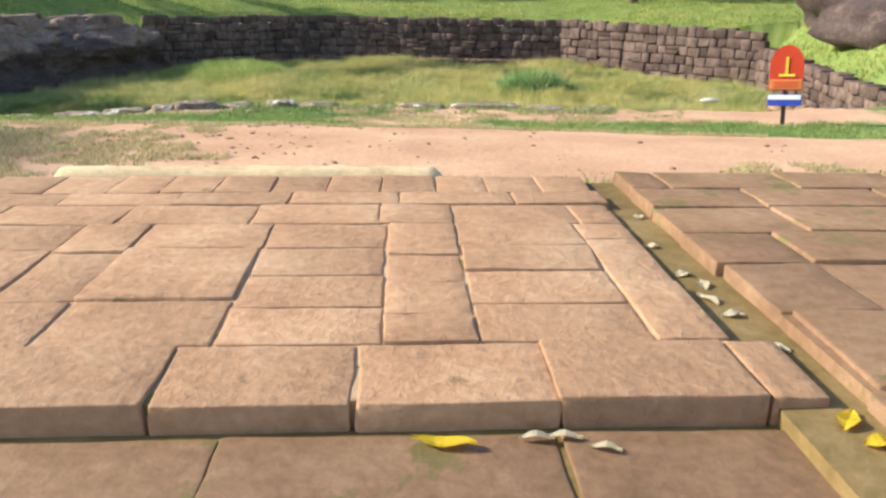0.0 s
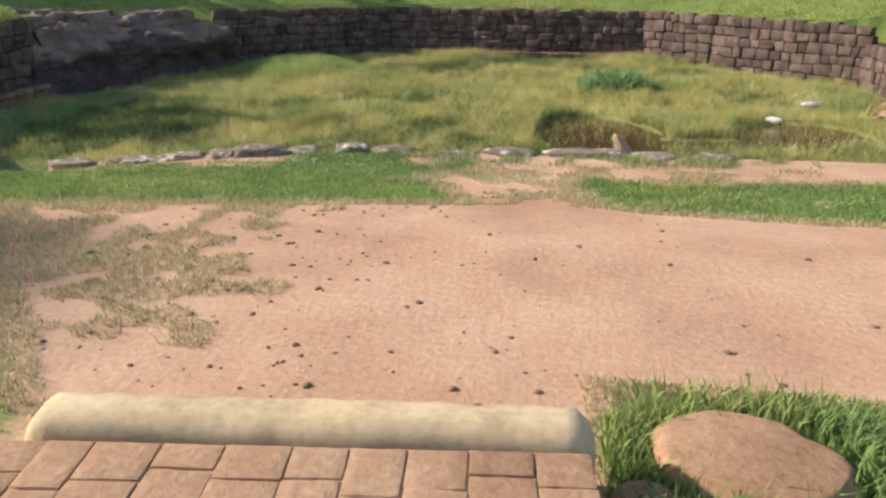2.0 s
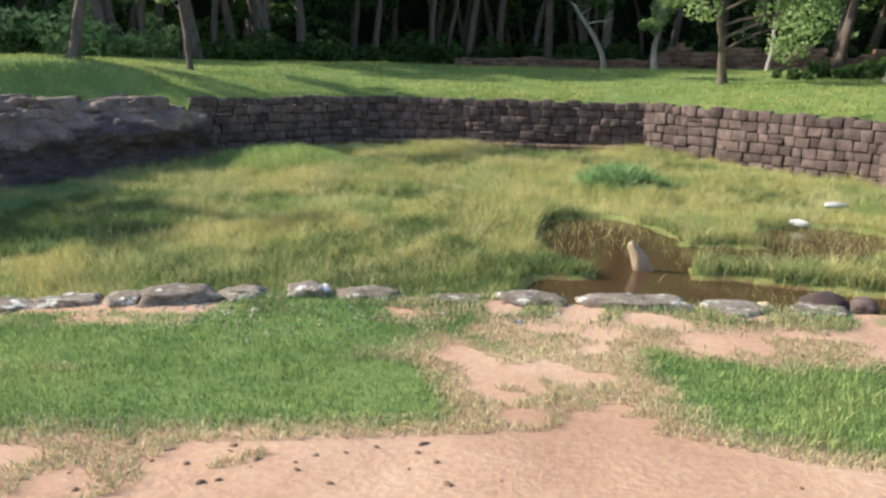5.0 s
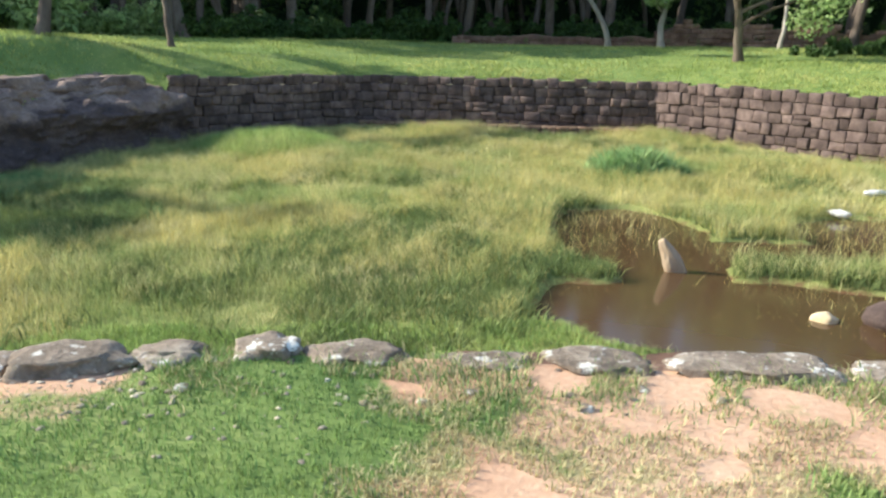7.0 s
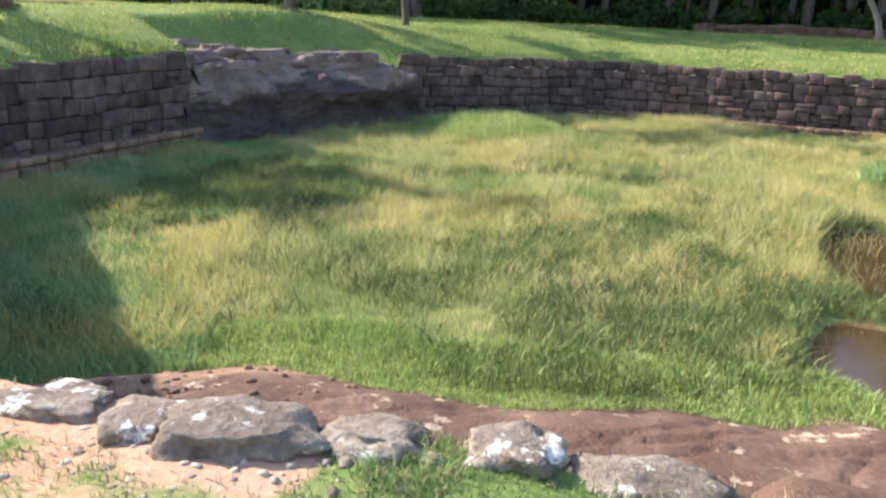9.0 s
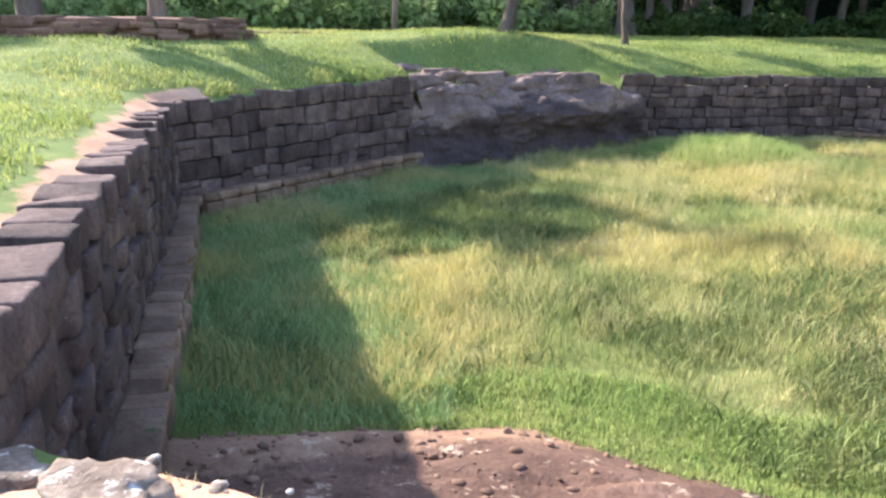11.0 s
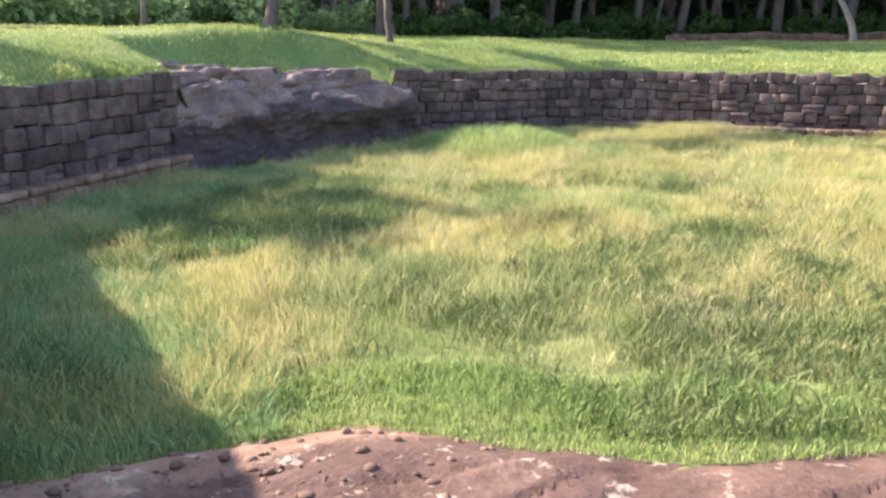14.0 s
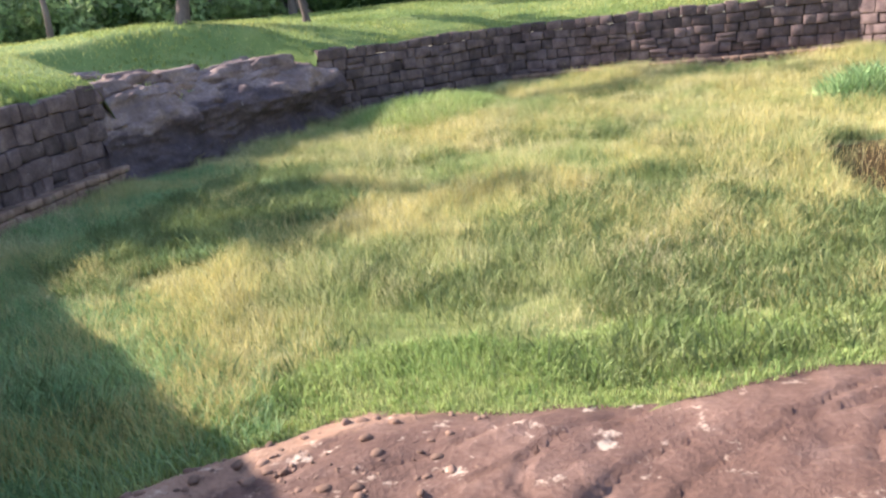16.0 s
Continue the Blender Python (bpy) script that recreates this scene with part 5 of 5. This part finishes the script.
def plinth(cx, cy, turn, rx, ry, courses, label, seed):
    """A ruined round-cornered plinth of flat bricks in receding courses round an earth core."""
    rng = random.Random(seed)
    base = ground_z(cx, cy) - 0.32
    ca, sa = math.cos(radians(turn)), math.sin(radians(turn))
    bm = bmesh.new()
    N = 40
    rad = [1 + 0.13 * nz(math.cos(6.283 * k / N) * 2, math.sin(6.283 * k / N) * 2, 1.0, seed) for k in range(N)]
    rings_ = [[bm.verts.new((cx + f * rad[k] * (rx * math.cos(6.283 * k / N) * ca - ry * math.sin(6.283 * k / N) * sa),
                             cy + f * rad[k] * (rx * math.cos(6.283 * k / N) * sa + ry * math.sin(6.283 * k / N) * ca), z)) for k in range(N)]
              for f, z in ((0.97, base - 0.3), (0.90, base + courses * 0.15 - 0.05), (0.5, base + courses * 0.15 + 0.02))]
    for j in range(2):
        for k in range(N):
            bm.faces.new((rings_[j][k], rings_[j][(k + 1) % N], rings_[j + 1][(k + 1) % N], rings_[j + 1][k]))
    bm.faces.new(rings_[2])
    root = part("brick_plinth", bm, M_RUIN, None)
    tagged(root, label, "ruin")
    for c in range(courses):
        th = rng.uniform(0, 0.2)
        while th < 6.283:
            w = rng.uniform(0.35, 0.75)
            kk = rad[int(th / 6.283 * N) % N] * (1.02 - 0.045 * c) + rng.uniform(-0.02, 0.02)
            x0, y0 = rx * kk * math.cos(th), ry * kk * math.sin(th)
            tang = math.atan2(ry * math.cos(th), -rx * math.sin(th))
            if rng.random() > 0.12 * c:
                m = Matrix.Translation((cx + x0 * ca - y0 * sa, cy + x0 * sa + y0 * ca, base + 0.15 * c + 0.075 + rng.uniform(-0.01, 0.02))) @ pose(
                    0, 0, 0, rng.uniform(-3, 3), rng.uniform(-3, 3), math.degrees(tang) + turn + rng.uniform(-6, 6)) @ Matrix.Diagonal((w * 1.02, rng.uniform(0.45, 0.7), 0.16, 1))
                stone_on("brick", RUIN_BLOCKS, M_RUIN, root, m, rng)
            th += w / math.hypot(rx * math.sin(th), ry * math.cos(th))
    return root


plinth(-24.2, 19.9, 58, 3.6, 2.4, 5, "low ruined brick plinth with stepped edges round a tree", 3)
plinth(-25.3, 26.0, 30, 1.9, 0.9, 2, "low ruined strip of brickwork in the grass", 4)


def ruin_wall(x0, x1, y0, y1, height, label, seed):
    """A tumbled wall of big bricks, its top uneven, on an earth bank."""
    rng = random.Random(seed)
    n = 30
    vs = []
    for k in range(n + 1):
        t = k / n
        x, y = x0 + (x1 - x0) * t, y0 + (y1 - y0) * t
        g, hh = ground_z(x, y), height * (0.72 + 0.5 * nz(t * 6, seed, 1.0, seed))
        vs += [(x, y - 0.25, g - 0.3), (x, y - 0.1, g + hh * 0.82), (x, y + 1.2, g + hh * 0.9), (x, y + 2.2, g - 0.3)]
    fs = [(4 * k + j, 4 * k + 4 + j, 4 * k + 5 + j, 4 * k + 1 + j) for k in range(n) for j in range(3)] + [(0, 1, 2, 3), (4 * n + 3, 4 * n + 2, 4 * n + 1, 4 * n)]
    root = link_mesh("ruined_wall", vs, fs, M_RUIN)
    tagged(root, label, "ruin")
    length = math.hypot(x1 - x0, y1 - y0)
    rows = max(2, int(height / 0.3))
    for r in range(rows):
        s = rng.uniform(0, 0.4)
        while s < length:
            w = rng.uniform(0.45, 1.1)
            t = min(1.0, (s + w / 2) / length)
            x, y = x0 + (x1 - x0) * t, y0 + (y1 - y0) * t
            if 0.3 * r < height * (0.72 + 0.5 * nz(t * 6, seed, 1.0, seed)) and rng.random() > 0.08:
                m = Matrix.Translation((x, y - 0.25 + 0.05 * r + rng.uniform(-0.08, 0.08), ground_z(x, y) + 0.1 + 0.3 * r)) @ pose(0, 0, 0, rng.uniform(-5, 5), rng.uniform(-4, 4), rng.uniform(-7, 7)) @ Matrix.Diagonal(
                    (w * 1.02, 0.5, rng.uniform(0.27, 0.34), 1))
                stone_on("brick", RUIN_BLOCKS, M_RUIN, root, m, rng)
            s += w
    return root


ruin_wall(4.5, 21.5, 60.0, 60.0, 1.8, "low mossy ruined brick wall at the forest edge", 5)
ruin_wall(-9.0, 4.4, 60.8, 60.2, 0.8, "low crumbling red-brown bank of brickwork at the forest edge", 6)
ruin_wall(21.6, 28.0, 58.5, 55.0, 2.6, "tall overgrown ruined brick wall", 7)
# both crowns are out of view, set low to shade the lobe in the pond
stand(tree(11, 4.6, 0.30, M_MID_BARK, M_LEAF, "tree with a straight brown trunk growing from the plinth", (0, 0), 0.35, 1.6, 20, 110, (0.1, 0.22), 6, 2.9, 0.08), -24.6, 21.2, 0, 1, 0.4)
stand(tree(12, 5.6, 0.42, M_BARK, M_LEAF, "tree with a thick brown trunk beside the plinth", (0, 0), 0.45, 1.6, 18, 110, (0.1, 0.22), 6, 4.0, 0.08), -27.0, 18.6, 0, 1, 0.3)
